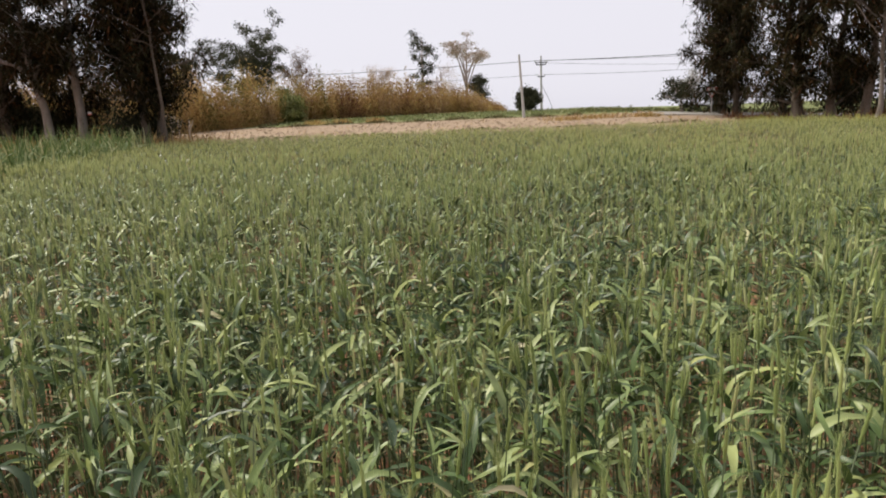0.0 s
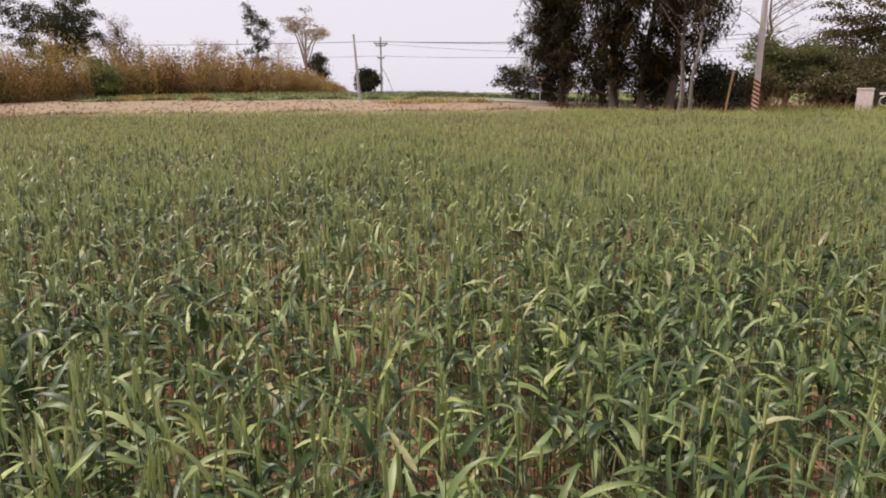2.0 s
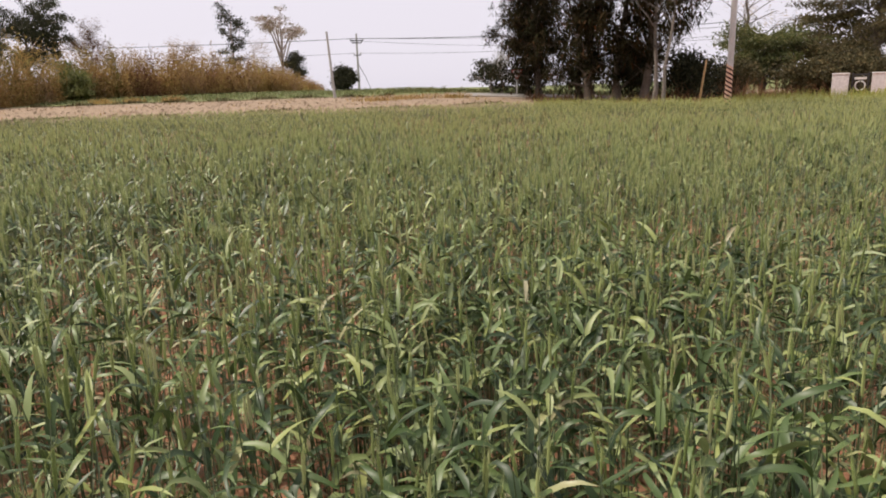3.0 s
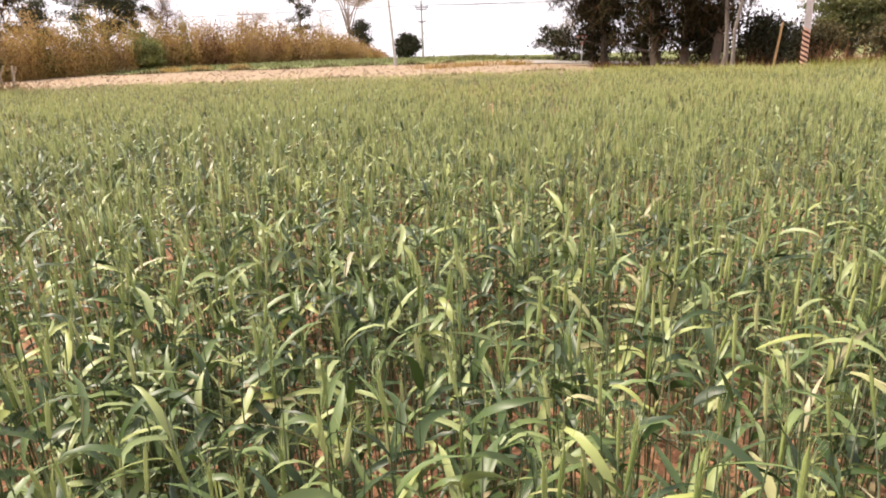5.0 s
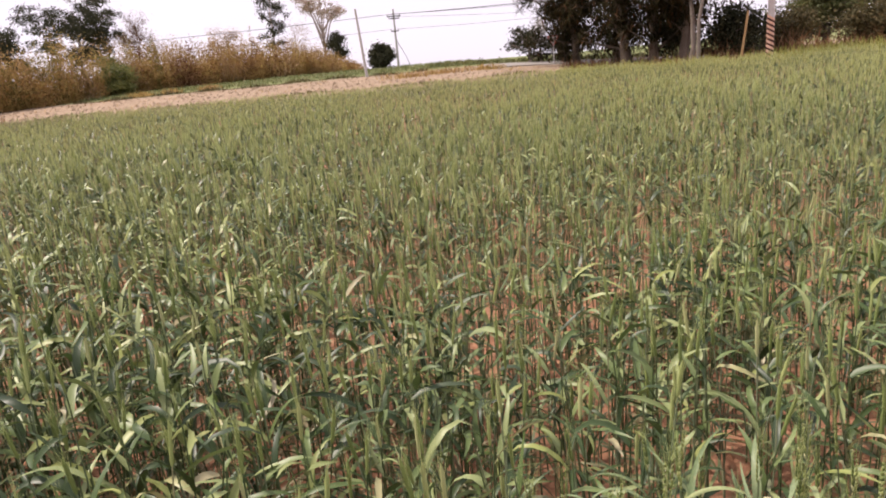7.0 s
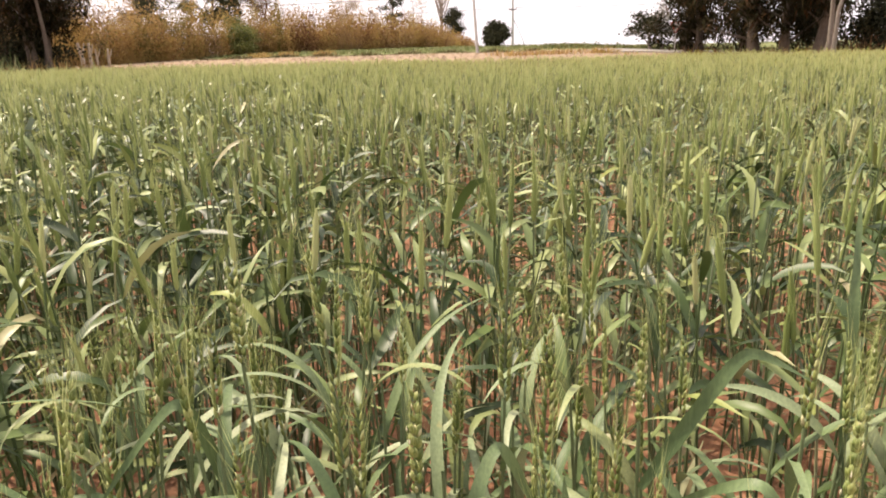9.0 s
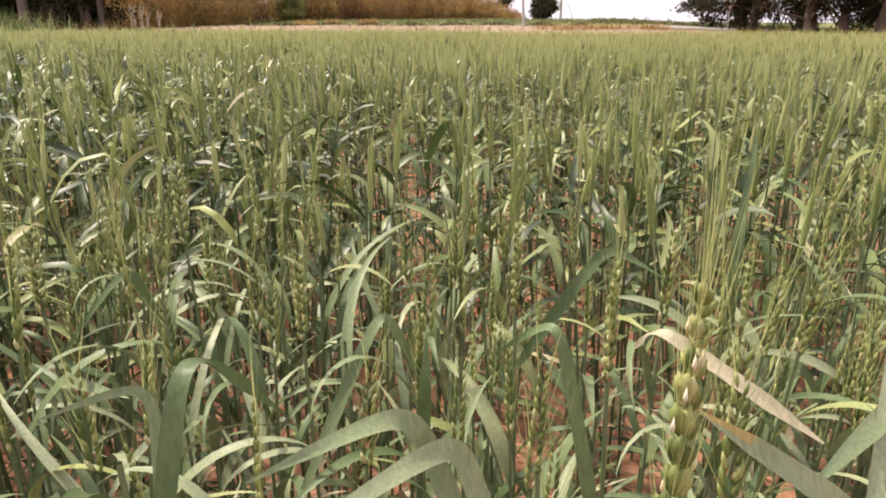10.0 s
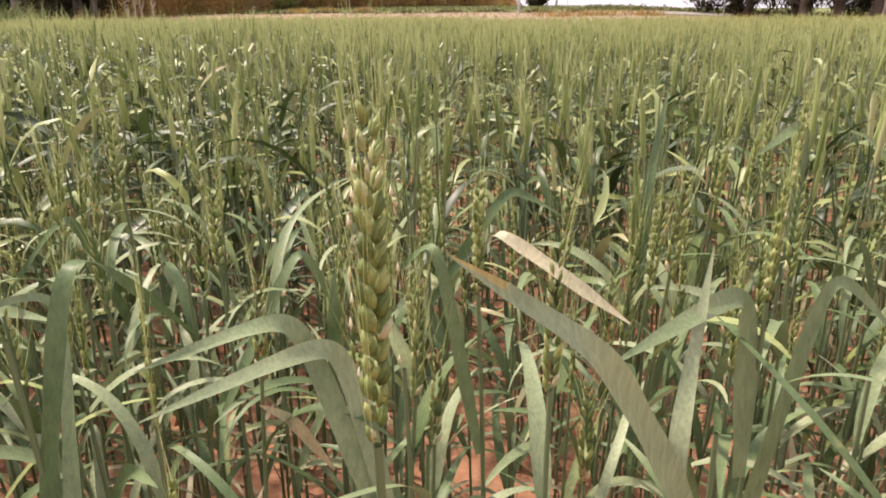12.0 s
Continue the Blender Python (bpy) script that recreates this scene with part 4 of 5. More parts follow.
def tree(name, label, foot, height, radius, rng, style, lean=(0, 0), crown_from=0.3, spread=2.5, limbs=16, clumps=5, leaf=0.2, mat=None, bark=BARK, count=30, flat=0.0, category="tree", clump=0.35, fork=1, squash=0.6):
    """A tapered, slightly crooked trunk with limbs and twigs, and a crown of small leaves about them."""
    x, y = foot
    z = float(ground_z(x, y)) - 0.05
    root = thing(name, Matrix.Translation((x, y, z)), label, category)
    wood, ends = [], []
    steps = 9
    for stem in range(fork):
        off = np.array([rng.normal(0, 0.35), rng.normal(0, 0.35), 0]) * (stem > 0)
        t = np.linspace(0, 1, steps)
        line = np.stack([off[0] + lean[0] * height * t ** 1.2 + off[0] * 2 * t, off[1] + lean[1] * height * t ** 1.2 + off[1] * 2 * t, height * 0.92 * t], -1)
        line[1:-1, :2] += rng.normal(0, 0.02 * height ** 0.7, (steps - 2, 2))
        wood += tube_blocks(line, radius * (1 - 0.85 * t) * (1 + 0.5 * np.exp(-t * 14)) / (1 + 0.3 * (fork > 1)), bark, 8)
        for i in range(limbs):
            s = crown_from + (0.97 - crown_from) * (i + rng.random()) / limbs
            k = s * (steps - 1)
            p = line[int(k)] + (line[min(int(k) + 1, steps - 1)] - line[int(k)]) * (k - int(k))
            reach = spread * (1.15 - 0.75 * s if flat == 0 else 0.5 + 0.7 * s) * rng.uniform(0.65, 1.15)
            up = rng.uniform(0.15, 0.8) if flat == 0 else rng.uniform(0.35, 0.75)
            lb = limb_line(rng, p, rng.uniform(0, 6.283), up, reach, -0.5 * flat)
            wood += tube_blocks(lb, np.linspace(radius * 0.30 * (1.1 - s), 0.012, len(lb)) + 0.006, bark, 5)
            for j in range(clumps):
                q = lb[-1 - int(rng.integers(0, 4))] + rng.normal(0, 0.12, 3)
                tw = limb_line(rng, q, rng.uniform(0, 6.283), rng.uniform(-0.1, 0.9), reach * 0.3 + 0.15, -0.3, 3)
                wood += tube_blocks(tw, np.linspace(0.02, 0.006, 4), bark, 3)
                ends += [tw[-1], tw[-2]]
    part_from("trunk", wood, root)
    ends = np.array(ends)
    if style == "leaves":
        part_from("crown", [leaves_block(rng, ends, count, np.array([clump, clump, clump * squash]), leaf, mat or GREENLEAF)], root)
    elif style == "bare":
        part_from("crown", [strands_block(rng, ends, count, clump * 0.6, leaf * 2, 0.04, mat or PINKTWIG)], root)
    return root


rng = np.random.default_rng(21)
CAS = "dark casuarina tree with drooping needle foliage"
for x, y, h, lx, ly, r, sp, cf, many, bark in ((-13.3, 30.0, 9.5, 0.0, 0.0, 0.20, 2.0, 0.20, 46, BARK), (-12.3, 29.7, 10.5, 0.01, 0.0, 0.09, 1.5, 0.36, 18, BARK), (-12.9, 30.4, 8.5, 0.02, 0.0, 0.15, 1.8, 0.22, 34, BARK), (-16.2, 30.4, 11, 0.0, 0.02, 0.22, 2.7, 0.29, 44, PALE_BARK),
                                              (-17.3, 30.0, 10.5, -0.10, 0.0, 0.20, 2.7, 0.27, 44, PALE_BARK), (-20.5, 32.0, 11, 0.0, 0.0, 0.24, 2.9, 0.12, 46, BARK), (-18.6, 34.0, 5.2, 0.0, 0.0, 0.16, 2.4, 0.10, 30, BARK), (-22.5, 33.5, 5.4, 0.0, 0.0, 0.16, 2.6, 0.08, 30, BARK), (-14.6, 33.0, 10.5, 0.02, 0.0, 0.2, 2.6, 0.20, 46, BARK)):
    casuarina(CAS + " beside the field", (x, y), h, r, rng, (lx, ly), cf, sp, many, bark, 0.35 if many < 20 else 0.22)
for x, y, h, lx, ly, r, sp, cf, many in ((17.9, 46.4, 11.5, 0.0, 0.0, 0.19, 2.5, 0.03, 46), (17.5, 44.2, 11.5, 0.0, 0.0, 0.19, 2.4, 0.03, 46), (17.2, 41.4, 12, 0.01, 0.0, 0.19, 2.6, 0.03, 52), (18.4, 38.0, 12, 0.0, 0.0, 0.19, 2.7, 0.03, 52),
                                        (17.7, 35.0, 11.5, 0.0, 0.0, 0.24, 2.5, 0.05, 50), (18.8, 31.6, 11.5, 0.0, 0.0, 0.20, 2.4, 0.12, 34), (18.2, 33.0, 11.0, 0.0, 0.0, 0.20, 2.4, 0.06, 44),
                                        (18.0, 29.2, 10.5, 0.0, 0.01, 0.10, 2.1, 0.26, 24), (17.0, 26.6, 10, 0.05, 0.02, 0.075, 1.7, 0.36, 16)):
    casuarina(CAS + " beside the road", (x, y), h, r, rng, (lx, ly), cf, sp, many, PALE_BARK if cf > 0.2 else BARK, 0.25 if cf > 0.1 else 0.1)
tree("broadleaf_tree", "dark broadleaf tree with clumped foliage behind dry brush", (-20.0, 69), 7.5, 0.22, rng, "leaves", (0.02, 0), 0.30, 4.0, 30, 5, 0.18, DARKLEAF, BARK, 60, 0.5, clump=0.26, squash=0.7)
tree("broadleaf_tree", "dark broadleaf tree with clumped foliage behind dry brush", (-25.5, 68), 6.2, 0.2, rng, "leaves", (0, 0), 0.30, 3.0, 22, 5, 0.17, DARKLEAF, BARK, 40, 0.5, clump=0.26, squash=0.7)
tree("broadleaf_tree", "small half-bare reddish tree behind dry brush", (-14.0, 66), 6.3, 0.13, rng, "bare", (0.02, 0), 0.30, 2.3, 20, 6, 0.13, RUSSET, BARK, 18, clump=0.4)
tree("broadleaf_tree", "slender tree with sparse dark leaf clumps", (-2.3, 65), 7.7, 0.15, rng, "leaves", (0.0, 0), 0.30, 1.25, 17, 3, 0.17, DARKLEAF, PINKBARK, 26, 0.3, clump=0.20, squash=0.8)


def umbrella_tree(foot, height, rng):
    """A bare trunk that forks into spreading limbs under a shallow dome of twigs and small leaves."""
    x, y = foot
    root = thing("umbrella_tree", Matrix.Translation((x, y, float(ground_z(x, y)) - 0.05)), "flat-topped tree with bare pinkish limbs and thin leaves", "tree")
    t = np.linspace(0, 1, 6)
    line = np.stack([0.20 * np.sin(t * 2.4), 0.1 * t, height * 0.46 * t], -1)
    wood, twigs, ends = tube_blocks(line, 0.17 - 0.06 * t, PINKBARK, 8), [], []
    for i in range(9):
        az = i * 0.70 + rng.normal(0, 0.15)
        start = line[-1 - i % 3]
        reach = rng.uniform(0.9, 2.3)
        top = np.array([math.cos(az) * reach, math.sin(az) * reach, height * (0.94 - 0.065 * reach ** 1.7) + rng.normal(0, 0.12)])
        mid = start * 0.45 + top * 0.55 + np.array([-0.12 * math.cos(az), -0.12 * math.sin(az), 0.12])
        lb = np.array([start, start * 0.7 + mid * 0.3, mid, (mid + top) / 2 + (0, 0, 0.1), top])
        wood += tube_blocks(lb, [0.085, 0.07, 0.055, 0.04, 0.025], PINKBARK, 5)
        for j in range(7):
            p = lb[2] + (lb[-1] - lb[2]) * rng.uniform(0.2, 1.0)
            tw = limb_line(rng, p, az + rng.normal(0, 1.1), rng.uniform(0.1, 0.9), rng.uniform(0.5, 1.0), -0.5, 4)
            twigs += tube_blocks(tw, [0.026, 0.02, 0.015, 0.01, 0.006], PINKBARK, 3)
            ends += [tw[-1], tw[-2], tw[-3]]
    part_from("trunk", wood, root, "pinkish-grey bare trunk and limbs")
    tagged(part_from("twigs", twigs, root), kind="stuff")
    ends = np.array(ends)
    part_from("crown", [leaves_block(rng, ends, 16, np.array([0.24, 0.24, 0.12]), 0.13, PINKTWIG), leaves_block(rng, ends[::3], 14, np.array([0.26, 0.26, 0.12]), 0.13, OLIVEBRUSH)], root)


umbrella_tree((1.7, 68.8), 8.3, rng)
tree("broadleaf_tree", "grey twiggy half-bare tree between leafier trees", (-0.6, 67), 4.6, 0.09, rng, "bare", (0, 0), 0.25, 1.5, 14, 5, 0.10, PINKTWIG, PINKBARK, 8, 0.4, clump=0.4)
tree("broadleaf_tree", "low leafy tree beside the bare umbrella tree", (2.9, 68), 3.6, 0.12, rng, "leaves", (0.03, 0), 0.3, 1.3, 14, 4, 0.17, DARKLEAF, BARK, 26, clump=0.25)
tree("broadleaf_tree", "twiggy straw-coloured shrub tree above dry brush", (-6.0, 63), 4.3, 0.10, rng, "bare", (0, 0), 0.2, 2.3, 14, 5, 0.12, STRAW, BARK, 26)
tree("broadleaf_tree", "dense rounded green tree behind the verge", (31.5, 39.5), 2.9, 0.20, rng, "leaves", (0, 0), 0.15, 2.9, 34, 7, 0.15, GREENLEAF, BARK, 52, 0.6, clump=0.33, squash=0.4)
tree("broadleaf_tree", "wide olive-brown spreading tree over a white gate", (38.4, 38.0), 8.0, 0.32, rng, "leaves", (-0.02, 0), 0.30, 4.6, 34, 7, 0.18, OLIVELEAF, BARK, 62, 0.9, clump=0.38, squash=0.3)
tree("broadleaf_tree", "leafy olive tree behind the white gate", (34.4, 37.0), 2.6, 0.20, rng, "leaves", (0, 0), 0.15, 2.5, 26, 7, 0.13, OLIVELEAF, BARK, 60, 0.5, squash=0.4)
tree("bare_tree", "tall leafless tree with forking limbs", (38.6, 51.5), 9.5, 0.26, rng, "bare", (0, 0), 0.35, 4.5, 18, 6, 0.2, BRUSH, BARK, 3, 0.3)
tree("bare_tree", "grey half-leafless tree beside the road", (16.0, 47.6), 1.9, 0.10, rng, "leaves", (-0.04, 0), 0.10, 1.45, 16, 5, 0.15, DARKLEAF, PINKBARK, 15, clump=0.20)
tree("bare_tree", "pale grey dusty sapling beside the road trees", (16.9, 48.0), 2.6, 0.07, rng, "leaves", (-0.03, 0), 0.3, 1.0, 10, 4, 0.14, PALELEAF, PINKBARK, 16, clump=0.22)
tree("round_shrub", "dark green rounded shrub on open ground", (6.65, 57.0), 1.6, 0.08, rng, "leaves", (0, 0), 0.05, 0.82, 26, 6, 0.16, DARKLEAF, BARK, 34, category="shrub", clump=0.22)
for x, y, h in ((-11.9, 52.9, 1.5), (-12.5, 55.0, 2.2), (-13.0, 54.2, 1.2)):
    tree("green_shrub", "green leafy shrub among dry brush", (x, y), h, 0.08, rng, "leaves", (0, 0), 0.05, 0.95, 12, 4, 0.15, YELLOWLEAF, BARK, 44, 0.4, category="shrub", clump=0.26)
for x, y, h in ((-19.6, 33.0, 1.8), (-22.0, 33.2, 2.2), (-14.2, 31.2, 1.3), (26.3, 35.0, 1.8), (33.5, 34.5, 2.3), (22.3, 33.0, 2.4), (21.0, 36.0, 3.0), (36.5, 34.0, 2.6), (31.2, 33.6, 1.9), (33.0, 32.9, 1.8), (30.0, 34.0, 1.8)):
    tree("dark_shrub", "dark brownish shrub in the shade of trees", (x, y), h, 0.06, rng, "leaves", (0, 0), 0.05, 1.5, 18, 5, 0.15, DARKLEAF if x < 25 else OLIVELEAF, BARK, 36, category="shrub")




def trunk_plate(x, y, z):
    """A small reflector plate nailed to a trunk."""
    root = thing("reflector_plate", Matrix.Translation((x, y, z)), "small white plate with a red edge on a trunk", "sign")
    part("plate", box(-0.08, -0.015, -0.03, 0.08, 0.015, 0.06), CONCRETE, root)
    part("edge", box(-0.08, -0.017, -0.08, 0.08, 0.015, -0.034), REDPAINT, root)


trunk_plate(-15.72, 30.14, 2.03)


# ---------------------------------------------------------------- dry brush, reeds, verge and crop strip
def stand(name, label, category, feet, tall, wide, mat, rng, tilt=0.25, bend=0.5, segs=3, fold=None):
    n = len(feet)
    v, f, c = ribbons(feet, rng.uniform(0, 6.283, n), tall, wide, rng.uniform(0.02, tilt, n), rng.uniform(0, bend, n), np.full(n, 1.5), segs, fold, rng, 0.6, 2.2, 0.3)
    return tagged(new(name, mesh_from(name, [(v, f, mat)])), label, category, kind="stuff"), c


rng = np.random.default_rng(33)


def brush_front(x):
    return np.interp(x, [-40, -17, -14.2, -12.3, -3, 5], [37, 44, 47, 54, 57, 59.5])


def brush_tall(x):
    return np.interp(x, [-40, -22, -16, -10, -4, 0.5, 3.0, 4.8], [5.2, 4.8, 4.2, 3.7, 3.5, 2.9, 1.5, 0.6])


def brush_lumps(x, y):
    """Bushes of different heights side by side."""
    return 0.80 + 0.17 * np.sin(x * 1.3 + 2 * np.sin(y * 0.9)) + 0.12 * np.sin(x * 3.1 + y * 1.7) + 0.10 * np.sin(x * 0.47 + 1) + 0.06 * np.sin(x * 7.3 - y * 2.1)


# bushes side by side, two deep: domes of twigs and small dry leaves in tan, russet, olive and straw
bush_blocks = []
for i in range(130):
    bx = -31 + 35.6 * (i % 65 + rng.random()) / 65
    back = i >= 65
    by = float(brush_front(bx)) + (0.9 if not back else 3.2) + rng.normal(0, 0.3)
    tall = float(brush_tall(bx)) * (0.62 if not back else 0.92) * rng.uniform(0.72, 1.12)
    wide = rng.uniform(0.55, 1.15) * min(1.0, tall / 1.6 + 0.3)
    pick = rng.random()
    shift = 0.25 * (bx > -9)
    mat = RUSSET if pick < 0.10 + shift else BRUSH if pick < 0.58 + shift else OLIVEBRUSH if pick < 0.84 else STRAW
    n = int(330 + 180 * tall)
    d = rng.normal(size=(n, 3))
    d /= np.linalg.norm(d, axis=1)[:, None]
    d[:, 2] = np.abs(d[:, 2])
    r = rng.random(n)[:, None] ** 0.38 * (1 + 0.18 * np.sin(d[:, :1] * 5 + i) + 0.15 * np.sin(d[:, 1:2] * 7 + d[:, 2:] * 4))
    c = np.array([bx, by, gz(bx, by)]) + d * r * np.array([wide, 0.8, tall])
    bush_blocks.append(leaves_block(rng, c, 1, 0.10, 0.25, mat, -0.9, 0.42))
tagged(new("brush_thicket", mesh_from("brush_thicket", bush_blocks)), "thicket of dry tan, russet and olive bushes behind the field", "brush", kind="stuff")
n = 7000
bx = rng.uniform(-31, 4.6, n)
by = brush_front(bx) + rng.random(n) * 4.5
feet = np.stack([bx, by, ground_z(bx, by)], -1)
stand("dry_brush", "tall tangled dry golden-brown stalks among bushes", "brush", feet, brush_tall(bx) * brush_lumps(bx, by) * rng.uniform(0.4, 0.9, n), rng.uniform(0.02, 0.045, n), BRUSH, rng, 0.7, 1.8, 3)
n = 700
bx = rng.uniform(-30, 4.2, n)
by = brush_front(bx) + 1.0 + rng.random(n) * 4.5
feet = np.stack([bx, by, ground_z(bx, by)], -1)
stand("pale_brush", "pale straw-coloured feathery stalks rising out of dry brush", "brush", feet, brush_tall(bx) * brush_lumps(bx, by) * rng.uniform(0.80, 1.02, n), rng.uniform(0.02, 0.045, n), STRAW, rng, 0.6, 1.5, 3)
n = 45000
bx = rng.uniform(-30, 4.8, n)
by = brush_front(bx) + 0.4 + rng.random(n) * 4
h = brush_tall(bx) * brush_lumps(bx, by) * rng.random(n) ** 0.85 * rng.uniform(0.75, 1.05, n)
centres = np.stack([bx, by, ground_z(bx, by) + h], -1)
tagged(new("brush_leaves", mesh_from("brush_leaves", [leaves_block(rng, centres, 1, 0.18, 0.165, BRUSH, -0.5, 0.5)])), "dry curled leaves and seed heads of golden brush", "brush", kind="stuff")

n = 3000
ry = rng.uniform(11.5, 27, n)
rx = left_edge(ry) - rng.random(n) * 3.2 - 0.1
feet = np.stack([rx, ry, ground_z(rx, ry)], -1)
stand("tall_grass", "tall arching reed grass at the field's edge", "grass", feet, rng.uniform(0.6, 1.5, n), rng.uniform(0.022, 0.05, n), REED, rng, 0.6, 2.4, 5)
n = 7000
gx, gy = rng.uniform(13.0, 44, n), 0
gy = field_edge(gx) + rng.uniform(0.1, 1.6, n)
feet = np.stack([gx, gy, ground_z(gx, gy)], -1)
stand("verge_grass", "bright yellow-green grass verge beyond the wheat", "grass", feet, rng.uniform(0.70, 1.02, n) * np.where(gx < 19, 0.87, 1.0), rng.uniform(0.02, 0.05, n), VERGE, rng, 0.4, 1.2)
n = 9000
gx, gy = rng.uniform(-14, 14, n), rng.uniform(48.5, 57.5, n)
keep = gy < brush_front(gx) + 0.5
feet = np.stack([gx, gy, ground_z(gx, gy)], -1)[keep]
stand("green_crop", "low green crop on the rising land", "crop", feet, rng.uniform(0.10, 0.28, len(feet)), rng.uniform(0.04, 0.10, len(feet)), FARCROP, rng, 0.9, 1.0, 2)
n = 3000
gx = rng.uniform(-13, 9, n)
gy = 47.0 + 0.5 * np.sin(gx * 0.7) + rng.normal(0, 0.22, n)
feet = np.stack([gx, gy, ground_z(gx, gy)], -1)
stand("field_ridge_grass", "ragged line of dark grass between bare soil and crop", "grass", feet, rng.uniform(0.08, 0.30, n) * (0.7 + 0.5 * np.sin(gx * 2.3)), rng.uniform(0.03, 0.07, n), OLIVELEAF, rng, 0.9, 1.2, 2)
for cx, cy, w in ((7.3, 42.6, 1.0), (9.6, 43.2, 1.1), (-9.3, 48.0, 0.6), (-7.6, 48.4, 0.5), (-5.2, 48.6, 0.5), (12.2, 43.0, 0.8)):
    n = 260
    gx, gy = rng.normal(cx, w * 0.7, n), rng.normal(cy, 0.35, n)
    feet = np.stack([gx, gy, ground_z(gx, gy)], -1)
    stand("dry_grass_clump", "dark russet clump of dry grass on pale soil", "grass", feet, rng.uniform(0.15, 0.5, n), rng.uniform(0.02, 0.05, n), BRUSH, rng, 0.8, 1.0)
n = 2600
gx, gy = rng.uniform(-14, 16, n), 30.6 + 16 * rng.random(n) ** 1.4
keep = np.sin(gx * 0.9 + 2 * np.sin(gy * 0.5)) + rng.normal(0, 0.5, n) > 0.55
feet = np.stack([gx, gy, ground_z(gx, gy)], -1)[keep]
stand("bare_soil_weeds", "small dry weeds and stubble on pale soil", "weeds", feet, rng.uniform(0.05, 0.20, len(feet)), rng.uniform(0.03, 0.07, len(feet)), BRUSH, rng, 1.0, 1.2, 2)
n = 2600
gx, gy = rng.uniform(-16, 13, n), rng.uniform(31.2, 47.0, n)
size = 0.02 + 0.07 * rng.random(n) ** 2.5
lump = OCTA_V[None] * rng.uniform(0.7, 1.3, (n, 6, 1)) * size[:, None, None] * np.array([1.3, 1.0, 0.7])
v = lump + np.stack([gx, gy, ground_z(gx, gy) + size * 0.2], -1)[:, None]
tagged(new("ploughed_clods", mesh_from("ploughed_clods", [(v.reshape(-1, 3), (np.arange(n)[:, None, None] * 6 + OCTA_F[None]).reshape(-1, 3), SOIL)], False)), "pale dry clods on ploughed soil beyond the wheat", "soil clods", kind="stuff")
n = 1500
gx = rng.uniform(-13.5, 14, n)
gy = 37.4 + 0.5 * np.sin(gx * 0.6) + rng.normal(0, 0.12, n)
feet = np.stack([gx, gy, ground_z(gx, gy)], -1)
stand("field_edge_weeds", "dark ragged line of weeds across the pale soil", "weeds", feet, rng.uniform(0.08, 0.22, n) * (0.7 + 0.6 * np.sin(gx * 1.1)), rng.uniform(0.03, 0.06, n), OLIVELEAF, rng, 0.9, 1.2, 2)
n = 5000
gx = rng.uniform(9.5, 30, n)
gy = np.interp(gx, [9.5, 17, 30], [50.5, 49, 42]) + rng.normal(0, 0.35, n)
c = np.stack([gx, gy, ground_z(gx, gy) + rng.random(n) * 0.24], -1)
tagged(new("low_hedge", mesh_from("low_hedge", [leaves_block(rng, c, 1, 0.07, 0.14, GREENLEAF)])), "low dark green hedge along the far side of the road", "hedge", kind="stuff")
n = 2600
gx = rng.uniform(-24, -10.5, n)
gy = rng.uniform(28.0, 33, n)
feet = np.stack([gx, gy, ground_z(gx, gy)], -1)
stand("dry_undergrowth", "straw-coloured undergrowth beneath dark trees", "grass", feet, rng.uniform(0.4, 1.3, n), rng.uniform(0.02, 0.05, n), BRUSH, rng, 0.6, 1.4)

n = 1700
gx, gy = rng.uniform(20.5, 31.5, n), rng.uniform(31.5, 36.0, n)
feet = np.stack([gx, gy, ground_z(gx, gy)], -1)
stand("dry_undergrowth", "tan and brown undergrowth beyond the grass verge", "grass", feet, rng.uniform(0.6, 1.7, n) * (0.8 + 0.35 * np.sin(gx * 1.3)), rng.uniform(0.02, 0.06, n), RUSSET, rng, 0.8, 1.6)
n = 2200
gx, gy = rng.uniform(15.8, 21.5, n), rng.uniform(26.0, 41.0, n)
feet = np.stack([gx, gy, ground_z(gx, gy)], -1)
stand("dry_undergrowth", "russet undergrowth beneath dark roadside trees", "grass", feet, rng.uniform(0.35, 1.15, n) * (0.7 + 0.4 * np.sin(gy * 1.9)) * np.where(gy > 31, 0.65, 1.0), rng.uniform(0.02, 0.06, n), RUSSET, rng, 0.7, 1.4)


# ---------------------------------------------------------------- road, poles, sign, gate
def build_road():
    s = np.linspace(0, 1, 40)
    x = lerp(12.5, 44, s)
    y = np.interp(x, [9.5, 16, 24, 44], [46.2, 45.6, 40, 27])
    d = np.stack([np.gradient(x), np.gradient(y)], -1)
    d /= np.linalg.norm(d, axis=1)[:, None]
    nx, ny = -d[:, 1], d[:, 0]
    v = []
    for o, h in ((-1.9, -0.2), (-1.9, 0.06), (1.9, 0.06), (1.9, -0.2)):
        px, py = x + nx * o, y + ny * o
        v.append(np.stack([px, py, ground_z(px, py) + h], -1))
    v = np.stack(v, 1)
    k = np.arange(39)[:, None] * 4 + np.arange(3)[None]
    f = np.stack([k, k + 4, k + 5, k + 1], -1).reshape(-1, 4)
    return tagged(new("road", mesh_from("road", [(v.reshape(-1, 3), f, ROADTOP)], False)), "narrow pale concrete farm road", "road", kind="structure")


build_road()


